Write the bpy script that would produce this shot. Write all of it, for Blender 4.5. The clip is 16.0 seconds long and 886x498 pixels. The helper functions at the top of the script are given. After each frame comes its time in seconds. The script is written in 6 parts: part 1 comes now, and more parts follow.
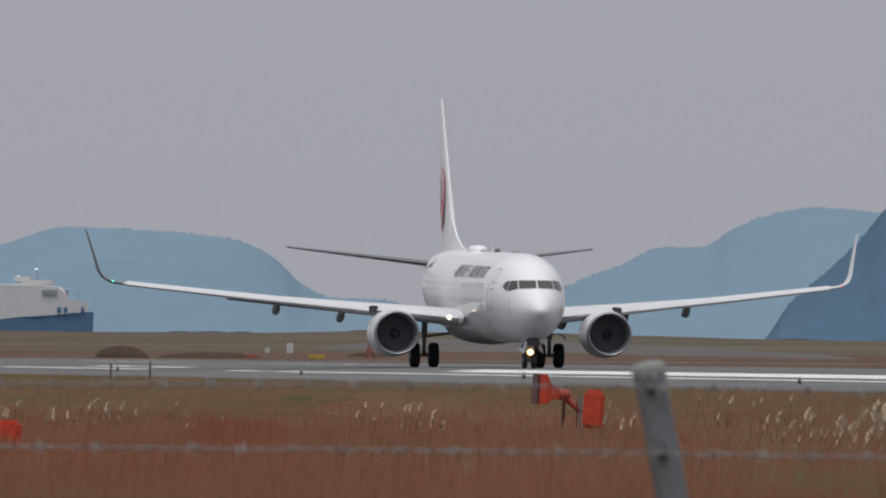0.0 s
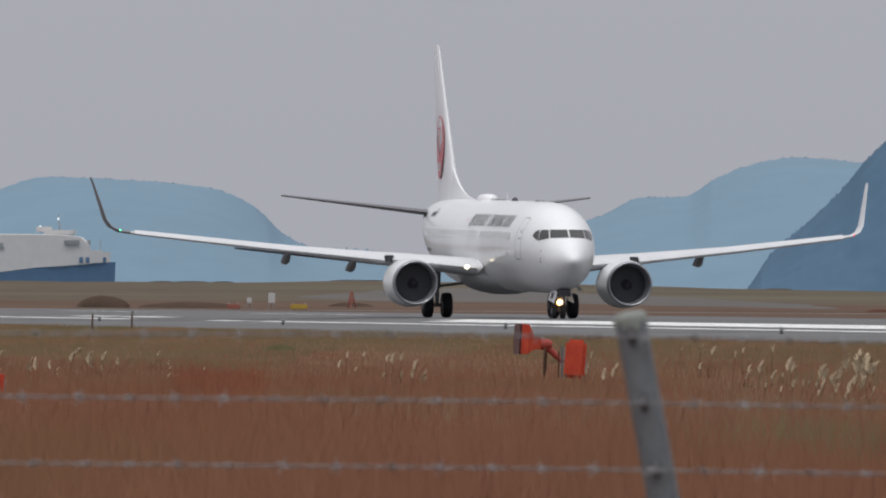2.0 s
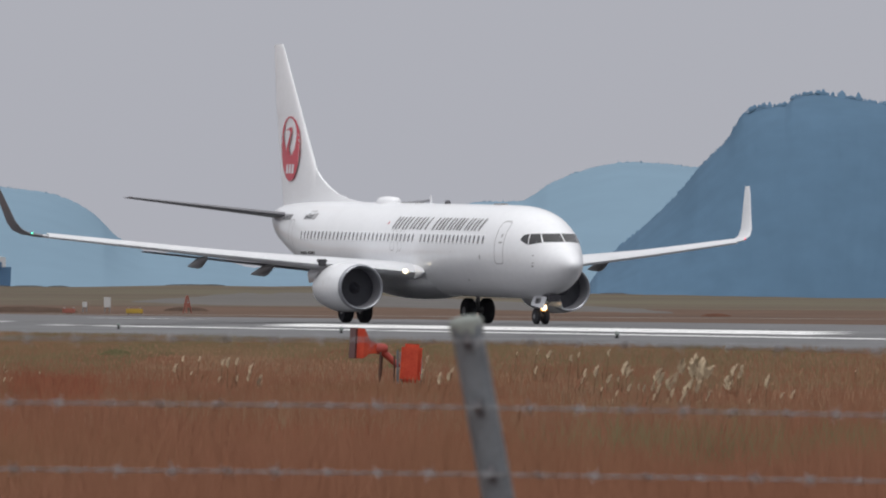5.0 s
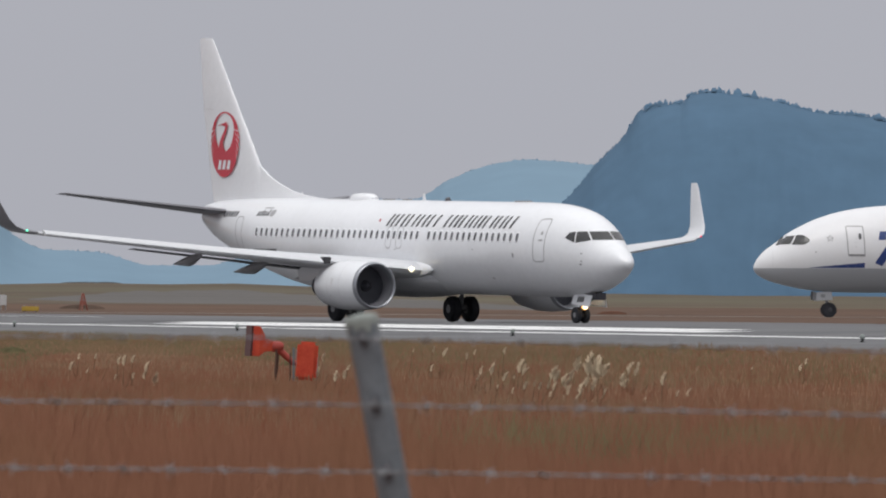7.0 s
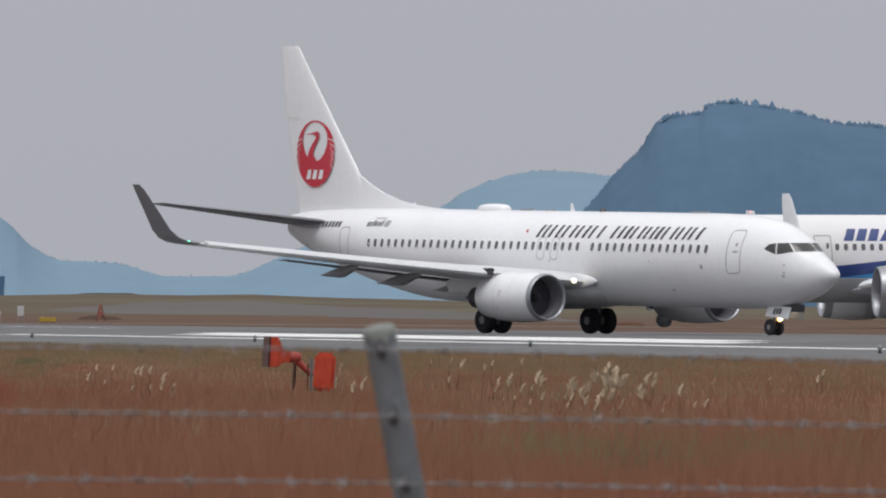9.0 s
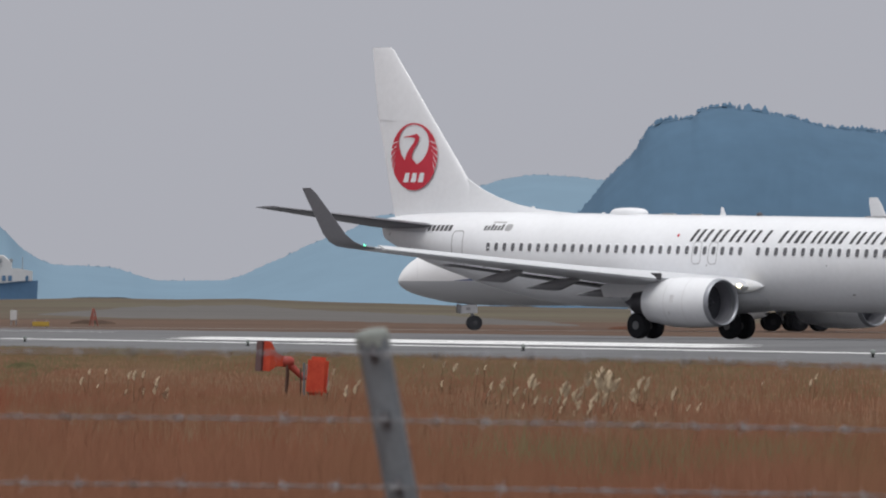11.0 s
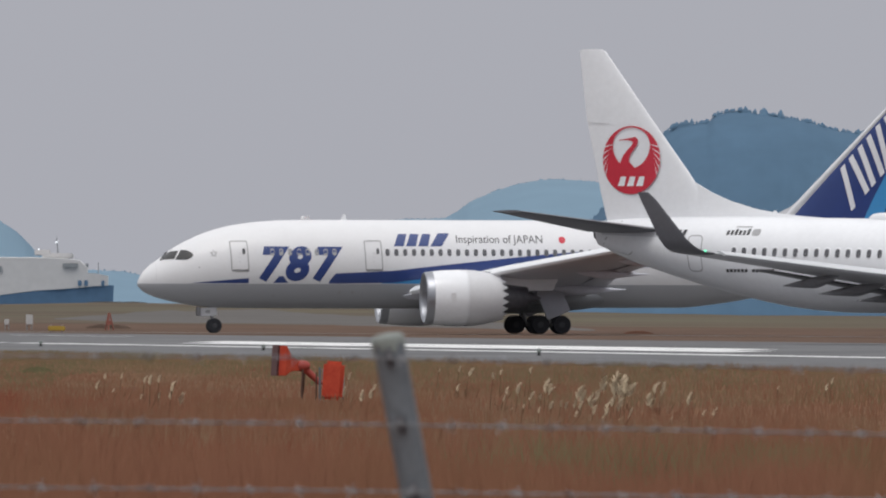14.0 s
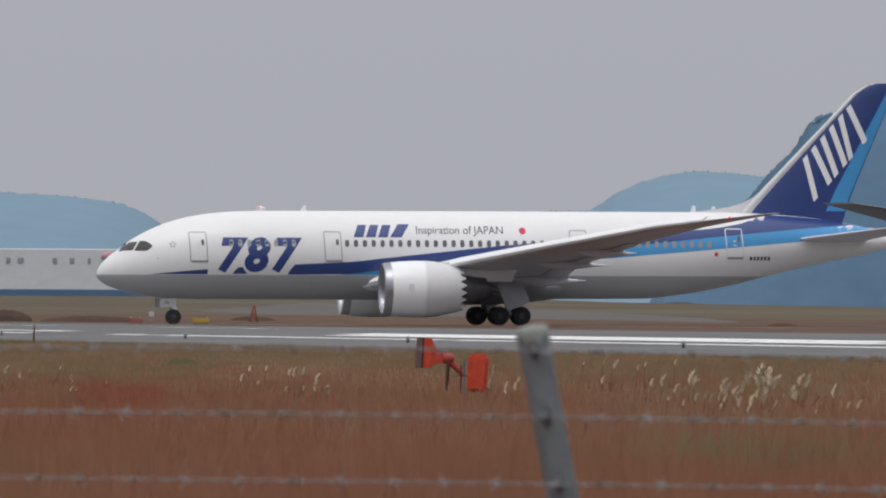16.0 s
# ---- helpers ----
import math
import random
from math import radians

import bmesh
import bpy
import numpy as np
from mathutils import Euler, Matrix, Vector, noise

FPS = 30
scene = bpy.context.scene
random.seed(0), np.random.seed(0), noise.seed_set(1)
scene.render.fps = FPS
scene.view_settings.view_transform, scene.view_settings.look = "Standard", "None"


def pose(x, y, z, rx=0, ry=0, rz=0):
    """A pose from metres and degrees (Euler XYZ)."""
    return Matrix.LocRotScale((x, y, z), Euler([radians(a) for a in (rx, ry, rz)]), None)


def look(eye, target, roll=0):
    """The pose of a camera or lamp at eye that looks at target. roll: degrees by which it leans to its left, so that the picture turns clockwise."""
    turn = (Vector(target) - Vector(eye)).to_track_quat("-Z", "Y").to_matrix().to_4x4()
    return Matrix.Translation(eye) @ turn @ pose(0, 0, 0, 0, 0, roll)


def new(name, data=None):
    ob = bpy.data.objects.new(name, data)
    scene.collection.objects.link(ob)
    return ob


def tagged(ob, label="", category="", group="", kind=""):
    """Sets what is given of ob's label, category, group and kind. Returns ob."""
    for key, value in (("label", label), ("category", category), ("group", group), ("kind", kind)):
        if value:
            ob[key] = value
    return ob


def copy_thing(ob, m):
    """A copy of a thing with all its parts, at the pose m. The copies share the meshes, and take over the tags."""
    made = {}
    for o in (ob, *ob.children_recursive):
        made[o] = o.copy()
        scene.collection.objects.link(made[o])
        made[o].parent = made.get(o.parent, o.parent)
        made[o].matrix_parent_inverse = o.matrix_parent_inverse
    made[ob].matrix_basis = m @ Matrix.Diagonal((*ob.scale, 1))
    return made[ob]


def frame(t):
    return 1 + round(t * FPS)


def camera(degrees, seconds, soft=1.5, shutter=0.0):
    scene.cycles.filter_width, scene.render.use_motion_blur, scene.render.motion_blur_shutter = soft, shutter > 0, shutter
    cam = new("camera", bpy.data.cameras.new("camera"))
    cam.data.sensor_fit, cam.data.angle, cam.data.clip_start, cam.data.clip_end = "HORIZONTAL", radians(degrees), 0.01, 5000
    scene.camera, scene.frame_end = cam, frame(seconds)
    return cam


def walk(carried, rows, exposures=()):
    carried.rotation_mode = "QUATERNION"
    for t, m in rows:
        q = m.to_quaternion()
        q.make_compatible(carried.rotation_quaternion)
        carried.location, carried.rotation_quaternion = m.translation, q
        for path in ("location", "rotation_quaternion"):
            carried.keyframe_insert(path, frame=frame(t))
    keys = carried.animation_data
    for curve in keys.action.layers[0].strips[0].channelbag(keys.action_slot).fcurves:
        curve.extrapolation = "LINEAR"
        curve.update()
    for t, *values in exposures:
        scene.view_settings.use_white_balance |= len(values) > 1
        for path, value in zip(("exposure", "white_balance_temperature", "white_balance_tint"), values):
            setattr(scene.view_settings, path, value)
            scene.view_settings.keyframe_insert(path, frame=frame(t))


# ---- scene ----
# The camera stands on a tripod behind a fence and pans after the airliner.
FOCAL = 22000.0
EYE = Vector((0.0, 0.0, 1.7))
LEVEL = 540.0
ROLL = 0.355
cam = camera(2 * math.degrees(math.atan(784 / FOCAL)), 16.0, soft=2.05)
cam.data.dof.use_dof, cam.data.dof.focus_distance, cam.data.dof.aperture_fstop = True, 620.0, 36.0
# seconds, swing to the side, swing up
PAN = (
    (0, 323.1, 81.1),
    (0.5, 312.4, 79.6),
    (1, 313.9, 41.4),
    (1.5, 298.6, 13.8),
    (2, 290.9, -7.7),
    (2.5, 275.6, -15.3),
    (3, 234.3, -10.7),
    (3.5, 169.9, -4.6),
    (4, 130.1, -6.1),
    (4.5, 71.9, 0.0),
    (5, 0.0, 0.0),
    (5.2, -32.0, 2.5),
    (7.3, -187.0, -4.5),
    (7.5, -179.2, 6.2),
    (8, -160.8, 6.2),
    (8.5, -162.3, 15.3),
    (9, -153.1, 15.3),
    (9.5, -163.9, 18.4),
    (10, -159.3, 23.0),
    (12.3, -175.0, 20.0),
    (12.5, -173.0, 18.4),
    (13, -153.1, 36.7),
    (13.5, -153.1, 41.3),
    (14, -137.8, 30.6),
    (14.5, -107.2, 44.4),
    (15, -52.0, 39.9),
    (15.5, 52.1, 20.0),
    (16, 117.9, 16.9),
)


def aim(dx, dy):
    c, s = math.cos(radians(ROLL)), math.sin(radians(ROLL))
    u, v = -dx, 441 - LEVEL - dy
    a, b = c * u + s * v, c * v - s * u
    return look(EYE, EYE + 500 * Vector((a / FOCAL, 1, -b / FOCAL)), ROLL)


walk(cam, [(t, aim(dx, dy)) for t, dx, dy in PAN], exposures=[(0, -0.19), (1.5, -0.1), (3, 0.03), (5, 0.05), (9, 0.03), (13, 0), (16, -0.02)])

# ---- world and sun: a bright overcast afternoon ----
SUN_EL, SUN_AZ = radians(65), radians(200)
world = bpy.data.worlds.new("overcast_sky")
scene.world = world
world.use_nodes = True
wt = world.node_tree
wt.nodes.clear()
w_out = wt.nodes.new("ShaderNodeOutputWorld")
w_bg = wt.nodes.new("ShaderNodeBackground")
w_sky = wt.nodes.new("ShaderNodeTexSky")
w_sky.sky_type = "NISHITA"
w_sky.sun_disc = False
w_sky.sun_elevation, w_sky.sun_rotation = SUN_EL, SUN_AZ
w_sky.dust_density = 6.0
w_hue = wt.nodes.new("ShaderNodeHueSaturation")
w_hue.inputs["Saturation"].default_value = 0.25
w_hue.inputs["Value"].default_value = 0.06
w_co = wt.nodes.new("ShaderNodeTexCoord")
w_sep = wt.nodes.new("ShaderNodeSeparateXYZ")
w_ramp = wt.nodes.new("ShaderNodeValToRGB")
w_ramp.color_ramp.elements[0].position = 0.0
w_ramp.color_ramp.elements[0].color = (0.45, 0.458, 0.51, 1)
w_ramp.color_ramp.elements[1].position = 1.0
w_ramp.color_ramp.elements[1].color = (1.35, 1.36, 1.38, 1)
w_mid = w_ramp.color_ramp.elements.new(0.4)
w_mid.color = (0.6, 0.608, 0.65, 1)
w_noise = wt.nodes.new("ShaderNodeTexNoise")
w_noise.inputs["Scale"].default_value = 3.0
w_mul = wt.nodes.new("ShaderNodeMix")
w_mul.data_type, w_mul.blend_type = "RGBA", "MIX"
w_mul.inputs[0].default_value = 0.12
wt.links.new(w_sky.outputs[0], w_hue.inputs["Color"])
wt.links.new(w_co.outputs["Generated"], w_sep.inputs[0])
wt.links.new(w_co.outputs["Generated"], w_noise.inputs["Vector"])
wt.links.new(w_sep.outputs["Z"], w_ramp.inputs[0])
wt.links.new(w_ramp.outputs[0], w_mul.inputs[6])
wt.links.new(w_hue.outputs[0], w_mul.inputs[7])
wt.links.new(w_mul.outputs[2], w_bg.inputs[0])
wt.links.new(w_bg.outputs[0], w_out.inputs[0])
w_bg.inputs[1].default_value = 1.0
sun = new("sun", bpy.data.lights.new("sun", "SUN"))
sun.data.energy, sun.data.angle, sun.data.color = 1.15, radians(30), (1.0, 0.97, 0.94)
sun.matrix_world = look((0, 0, 100), Vector((0, 0, 100)) - Vector((math.sin(SUN_AZ) * math.cos(SUN_EL), math.cos(SUN_AZ) * math.cos(SUN_EL), math.sin(SUN_EL))))


# ---- materials ----
def mat(name, colour, rough=0.6, metal=0.0, vary=0.12, scale=1.5, bump=0.0, coat=0.0, fine=9.0, island=0.0, tone=None, stretch=(1, 1, 1), patch=None):
    """A node material: base colour broken up by two sizes of noise, optional second tone, relief and clear coat."""
    m = bpy.data.materials.new(name)
    m.use_nodes = True
    nt = m.node_tree
    b = nt.nodes["Principled BSDF"]
    b.inputs["Roughness"].default_value = rough
    b.inputs["Metallic"].default_value = metal
    b.inputs["Coat Weight"].default_value = coat
    b.inputs["Specular IOR Level"].default_value = 0.08 if rough >= 0.9 else 0.2 if rough >= 0.75 else 0.5
    b.inputs["Coat Roughness"].default_value = 0.08
    tc = nt.nodes.new("ShaderNodeTexCoord")
    mp = nt.nodes.new("ShaderNodeMapping")
    mp.inputs["Scale"].default_value = stretch
    nt.links.new(tc.outputs["Object"], mp.inputs[0])
    big, small = nt.nodes.new("ShaderNodeTexNoise"), nt.nodes.new("ShaderNodeTexNoise")
    big.inputs["Scale"].default_value, small.inputs["Scale"].default_value = scale, scale * fine
    big.inputs["Detail"].default_value = small.inputs["Detail"].default_value = 4.0
    for n in (big, small):
        nt.links.new(mp.outputs[0], n.inputs["Vector"])
    add = nt.nodes.new("ShaderNodeMath")
    add.operation = "ADD"
    nt.links.new(big.outputs["Fac"], add.inputs[0])
    nt.links.new(small.outputs["Fac"], add.inputs[1])
    last = add
    if island:
        geo = nt.nodes.new("ShaderNodeNewGeometry")
        mm = nt.nodes.new("ShaderNodeMath")
        mm.operation = "MULTIPLY_ADD"
        mm.inputs[1].default_value = island
        nt.links.new(geo.outputs["Random Per Island"], mm.inputs[0])
        nt.links.new(add.outputs[0], mm.inputs[2])
        last = mm
    rg = nt.nodes.new("ShaderNodeMapRange")
    rg.inputs["From Min"].default_value, rg.inputs["From Max"].default_value = 0.65, 1.35 + island
    nt.links.new(last.outputs[0], rg.inputs["Value"])
    mix = nt.nodes.new("ShaderNodeMix")
    mix.data_type = "RGBA"
    second = tone or [min(1, c * (1 + vary)) for c in colour]
    mix.inputs[6].default_value = (*[c * (1 - vary) for c in colour], 1)
    mix.inputs[7].default_value = (*second, 1)
    nt.links.new(rg.outputs[0], mix.inputs[0])
    final = mix
    if patch:
        pn = nt.nodes.new("ShaderNodeTexNoise")
        pn.inputs["Scale"].default_value = patch[1]
        pn.inputs["Detail"].default_value = 3.0
        nt.links.new(mp.outputs[0], pn.inputs["Vector"])
        pr = nt.nodes.new("ShaderNodeMapRange")
        pr.inputs["From Min"].default_value, pr.inputs["From Max"].default_value = 0.48, 0.66
        nt.links.new(pn.outputs["Fac"], pr.inputs["Value"])
        final = nt.nodes.new("ShaderNodeMix")
        final.data_type = "RGBA"
        final.inputs[7].default_value = (*patch[0], 1)
        nt.links.new(pr.outputs[0], final.inputs[0])
        nt.links.new(mix.outputs[2], final.inputs[6])
    nt.links.new(final.outputs[2], b.inputs["Base Color"])
    rr = nt.nodes.new("ShaderNodeMapRange")
    rr.inputs["To Min"].default_value, rr.inputs["To Max"].default_value = max(0.02, rough - 0.06), min(1, rough + 0.06)
    nt.links.new(small.outputs["Fac"], rr.inputs["Value"])
    nt.links.new(rr.outputs[0], b.inputs["Roughness"])
    if bump:
        bp = nt.nodes.new("ShaderNodeBump")
        bp.inputs["Strength"].default_value = bump
        bp.inputs["Distance"].default_value = 0.02
        nt.links.new(small.outputs["Fac"], bp.inputs["Height"])
        nt.links.new(bp.outputs[0], b.inputs["Normal"])
    return m


def glow(name, colour, strength):
    m = bpy.data.materials.new(name)
    m.use_nodes = True
    b = m.node_tree.nodes["Principled BSDF"]
    b.inputs["Base Color"].default_value = (*colour, 1)
    b.inputs["Emission Color"].default_value = (*colour, 1)
    b.inputs["Emission Strength"].default_value = strength
    return m


def two_tone(name, low, high, level, rough):
    """Paint with a straight parting line at a height in the thing's own space."""
    m = mat(name, high, rough, 0, 0.03, 0.8, coat=0.15)
    nt = m.node_tree
    b = nt.nodes["Principled BSDF"]
    link = b.inputs["Base Color"].links[0]
    src = link.from_socket
    tc = nt.nodes.new("ShaderNodeTexCoord")
    sp = nt.nodes.new("ShaderNodeSeparateXYZ")
    gt = nt.nodes.new("ShaderNodeMath")
    gt.operation = "GREATER_THAN"
    gt.inputs[1].default_value = level
    mx = nt.nodes.new("ShaderNodeMix")
    mx.data_type = "RGBA"
    mx.inputs[6].default_value = (*low, 1)
    nt.links.new(tc.outputs["Object"], sp.inputs[0])
    nt.links.new(sp.outputs["Z"], gt.inputs[0])
    nt.links.new(gt.outputs[0], mx.inputs[0])
    nt.links.new(src, mx.inputs[7])
    nt.links.new(mx.outputs[2], b.inputs["Base Color"])
    return m


M_WHITE = mat("white_aircraft_paint", (0.79, 0.8, 0.825), 0.42, 0, 0.04, 0.5, coat=0.55)
M_WING = mat("grey_wing_paint", (0.6, 0.61, 0.635), 0.4, 0, 0.06, 0.7, coat=0.2)
# Dark grey: underside shade of flaps and tailplane put into the colour.
M_DARKWING = mat("dark_grey_wing_shade", (0.14, 0.14, 0.155), 0.45, 0, 0.1, 0.8)
M_WIDEWING = mat("pale_grey_wing_paint", (0.54, 0.55, 0.61), 0.5, 0, 0.05, 0.4, coat=0.1)
M_SEAM = mat("grey_panel_seam", (0.66, 0.66, 0.675), 0.5, 0, 0.1, 2.0)
M_CONCRETE = mat("pale_taxiway_concrete", (0.2, 0.195, 0.19), 0.9, 0, 0.15, 0.05, fine=14)
# Grey belly paint, taken darker to hold the shadow on the fairing.
M_BELLY = mat("shadowed_grey_belly_paint", (0.3, 0.31, 0.33), 0.45, 0, 0.06, 0.6)
M_SLEEVE = mat("pale_grey_sleeve_paint", (0.62, 0.62, 0.64), 0.45, 0, 0.06, 0.9, coat=0.2)
M_787 = two_tone("white_over_grey_paint", (0.39, 0.4, 0.425), (0.73, 0.73, 0.745), 3.42, 0.45)
M_LIP = mat("polished_aluminium_lip", (0.33, 0.34, 0.37), 0.4, 0.75, 0.1, 2.0)
M_DARK = mat("dark_gap_shade", (0.04, 0.04, 0.045), 0.55, 0.1, 0.2, 3.0)
M_FAN = mat("titanium_fan_blade", (0.045, 0.046, 0.056), 0.5, 0.2, 0.2, 3.0)
M_DUCT = mat("grey_intake_lining", (0.24, 0.24, 0.265), 0.5, 0.1, 0.15, 2.0)
M_FAIRING = mat("mid_grey_fairing_paint", (0.27, 0.27, 0.285), 0.45, 0, 0.1, 1.5)
M_HOT = mat("heat_stained_nozzle_metal", (0.09, 0.088, 0.1), 0.5, 0.5, 0.25, 3.0)
# Rubber black is lifted and cooled: distance haze in the colour.
M_TYRE = mat("hazed_tyre_rubber", (0.046, 0.047, 0.053), 0.85, 0, 0.25, 4.0, bump=0.2)
M_RIM = mat("grey_wheel_rim", (0.065, 0.065, 0.072), 0.45, 0.4, 0.15, 5.0)
M_HUB = mat("pale_grey_wheel_hub", (0.28, 0.28, 0.288), 0.5, 0.2, 0.2, 6.0)
M_STRUT = mat("grey_gear_steel", (0.3, 0.3, 0.31), 0.45, 0.4, 0.2, 4.0)
M_GLASS = mat("dark_cockpit_glass", (0.035, 0.034, 0.036), 0.15, 0, 0.2, 2.0, coat=0.2)
M_PANE = mat("dark_cabin_window", (0.12, 0.12, 0.13), 0.25, 0, 0.2, 2.0)
M_OUT = mat("grey_door_outline", (0.36, 0.36, 0.37), 0.5, 0, 0.1, 2.0)
M_LETTER = mat("charcoal_lettering", (0.045, 0.045, 0.05), 0.4, 0, 0.1, 2.0)
M_RED = mat("crimson_paint", (0.55, 0.02, 0.045), 0.4, 0, 0.08, 1.0, coat=0.3)
M_BLUE = mat("dark_blue_paint", (0.018, 0.045, 0.19), 0.35, 0, 0.08, 0.8, coat=0.4)
M_SKYBLUE = mat("light_blue_paint", (0.05, 0.28, 0.58), 0.35, 0, 0.06, 0.8, coat=0.4)
M_LAMP = glow("lit_landing_lamp", (1.0, 0.86, 0.6), 3.5)
M_AMBER = glow("amber_lamp_halo", (1.0, 0.5, 0.14), 1.1)
M_BEACON = glow("red_flash_lens", (1.0, 0.12, 0.12), 6.0)
M_MAST = glow("white_masthead_light", (0.9, 0.95, 1.0), 0.7)
M_NAVG = glow("green_navigation_light", (0.1, 1.0, 0.5), 2.0)
M_NAVR = glow("red_navigation_light", (1.0, 0.05, 0.08), 0.5)
M_ASPHALT = mat("worn_runway_asphalt", (0.1, 0.1, 0.104), 0.8, 0, 0.2, 0.06, bump=0.2, fine=12, tone=(0.165, 0.165, 0.17))
M_PAINT = mat("white_runway_paint", (0.76, 0.76, 0.755), 0.6, 0, 0.12, 0.1, fine=20)
M_SOIL = mat("dry_grassland", (0.16, 0.068, 0.04), 0.95, 0, 0.3, 0.08, bump=0.4, fine=10, tone=(0.21, 0.115, 0.06))
M_FARGRASS = mat("far_dry_meadow", (0.1, 0.083, 0.06), 0.95, 0, 0.3, 0.02, bump=0.3, fine=10, tone=(0.128, 0.1, 0.074), patch=((0.118, 0.106, 0.072), 0.008))
M_SEA = mat("grey_sea", (0.06, 0.1, 0.13), 0.2, 0, 0.2, 0.02)
# Aerial haze is mixed into both forest colours, paler with distance.
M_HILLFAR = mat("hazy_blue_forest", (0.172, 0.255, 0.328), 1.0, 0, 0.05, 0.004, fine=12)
M_HILLNEAR = mat("hazed_blue_green_forest", (0.082, 0.142, 0.212), 1.0, 0, 0.09, 0.012, fine=9)
# Headland colour again, lightened to offset the shade between the crowns.
M_CREST = mat("lightened_crest_trees", (0.118, 0.198, 0.288), 1.0, 0, 0.09, 0.012, fine=9)
M_ORANGE = mat("weathered_orange_paint", (0.47, 0.045, 0.028), 0.75, 0, 0.2, 4.0, tone=(0.58, 0.1, 0.05))
M_MAROON = mat("shaded_maroon_paint", (0.3, 0.035, 0.03), 0.7, 0, 0.25, 5.0, tone=(0.4, 0.07, 0.05))
M_BLACK = mat("black_lens_panel", (0.015, 0.015, 0.016), 0.75, 0, 0.2, 4.0)
M_LENS = mat("dark_red_lens_panel", (0.07, 0.014, 0.013), 0.5, 0, 0.3, 5.0)
M_GALV = mat("galvanised_steel", (0.135, 0.152, 0.17), 0.6, 0.15, 0.18, 9.0, bump=0.15)
M_CAP = mat("weathered_post_cap", (0.25, 0.275, 0.26), 0.75, 0, 0.15, 15.0)
M_BARB = mat("bright_barb_wire", (0.25, 0.258, 0.275), 0.45, 0.3, 0.2, 30.0)
M_WIRE = mat("galvanised_wire", (0.2, 0.208, 0.225), 0.6, 0.2, 0.2, 30.0)
M_STRAW = mat("red_brown_dry_grass", (0.157, 0.068, 0.041), 0.9, 0, 0.06, 0.35, island=0.06, tone=(0.184, 0.088, 0.055), stretch=(1, 0.1, 0.6), patch=((0.152, 0.078, 0.044), 0.3))
M_OLIVE = mat("olive_dry_grass", (0.156, 0.094, 0.058), 0.9, 0, 0.05, 0.3, island=0.1, tone=(0.188, 0.122, 0.077), stretch=(1, 0.08, 0.6), patch=((0.17, 0.078, 0.049), 0.25))
M_VERGE = mat("greenish_verge_grass", (0.112, 0.096, 0.05), 0.9, 0, 0.05, 0.3, island=0.1, tone=(0.145, 0.115, 0.063), stretch=(1, 0.08, 0.6), patch=((0.17, 0.105, 0.062), 0.2))
M_PLUME = mat("cream_pampas_plume", (0.42, 0.32, 0.215), 0.9, 0, 0.1, 2.0, island=0.5, tone=(0.6, 0.49, 0.35))
# Hull blue has sea haze mixed into it.
M_HULLB = mat("hazed_blue_ship_hull", (0.085, 0.165, 0.275), 0.7, 0, 0.1, 0.05)
M_HULLW = mat("pale_ship_topsides", (0.58, 0.57, 0.57), 0.8, 0, 0.06, 0.05)
# Fittings kept pale, their contrast lowered by haze in the grey.
M_HULLG = mat("hazed_grey_ship_fittings", (0.28, 0.295, 0.31), 0.8, 0, 0.1, 0.2)
M_CORAL = mat("coral_boat_paint", (0.5, 0.24, 0.29), 0.7, 0, 0.1, 1.0)
# Far sign yellow, muted in colour for the heat haze.
M_YELLOW = mat("hazed_yellow_paint", (0.42, 0.29, 0.06), 0.8, 0, 0.15, 2.0)
M_APRON = mat("pale_concrete_apron", (0.115, 0.107, 0.102), 0.95, 0, 0.15, 0.03, fine=14)
# Red of far sign and tripod, with haze taken into the tone.
M_BUSHRED = mat("hazed_red_paint", (0.27, 0.09, 0.065), 0.7, 0, 0.2, 1.0)
M_REDFIELD = mat("far_red_brown_field", (0.105, 0.064, 0.046), 0.95, 0, 0.3, 0.03, bump=0.3, fine=12, tone=(0.138, 0.088, 0.063))
M_RUST = mat("rust_red_dock_stems", (0.155, 0.05, 0.03), 0.9, 0, 0.15, 0.3, island=0.3, tone=(0.2, 0.08, 0.047))
# Cabinet white brought down to grey to carry the haze.
M_FARWHITE = mat("hazed_white_cabinet_paint", (0.5, 0.5, 0.5), 0.8, 0, 0.1, 1.0)
M_GREEN = mat("dull_green_leaves", (0.115, 0.108, 0.056), 0.9, 0, 0.15, 1.0, island=0.3, tone=(0.16, 0.14, 0.075))
M_SHORE = mat("dark_shore_scrub", (0.085, 0.085, 0.088), 0.95, 0, 0.15, 1.0, island=0.1, tone=(0.105, 0.105, 0.108))
M_THICKET = mat("faded_brown_thicket", (0.112, 0.08, 0.063), 0.95, 0, 0.15, 1.0, island=0.12, tone=(0.145, 0.102, 0.082))
M_REDSCRUB = mat("faded_red_scrub", (0.15, 0.074, 0.052), 0.95, 0, 0.12, 1.0, island=0.1, tone=(0.18, 0.092, 0.066))
M_BUSH = mat("dark_brown_scrub", (0.1, 0.062, 0.05), 0.95, 0, 0.15, 1.0, island=0.1, tone=(0.12, 0.075, 0.062))


# ---- mesh helpers ----
def mesh_ob(name, verts, faces, material, smooth=False):
    me = bpy.data.meshes.new(name)
    me.from_pydata([tuple(v) for v in verts], [], faces)
    me.materials.append(material)
    if smooth:
        me.polygons.foreach_set("use_smooth", [True] * len(me.polygons))
    me.update()
    return new(name, me)


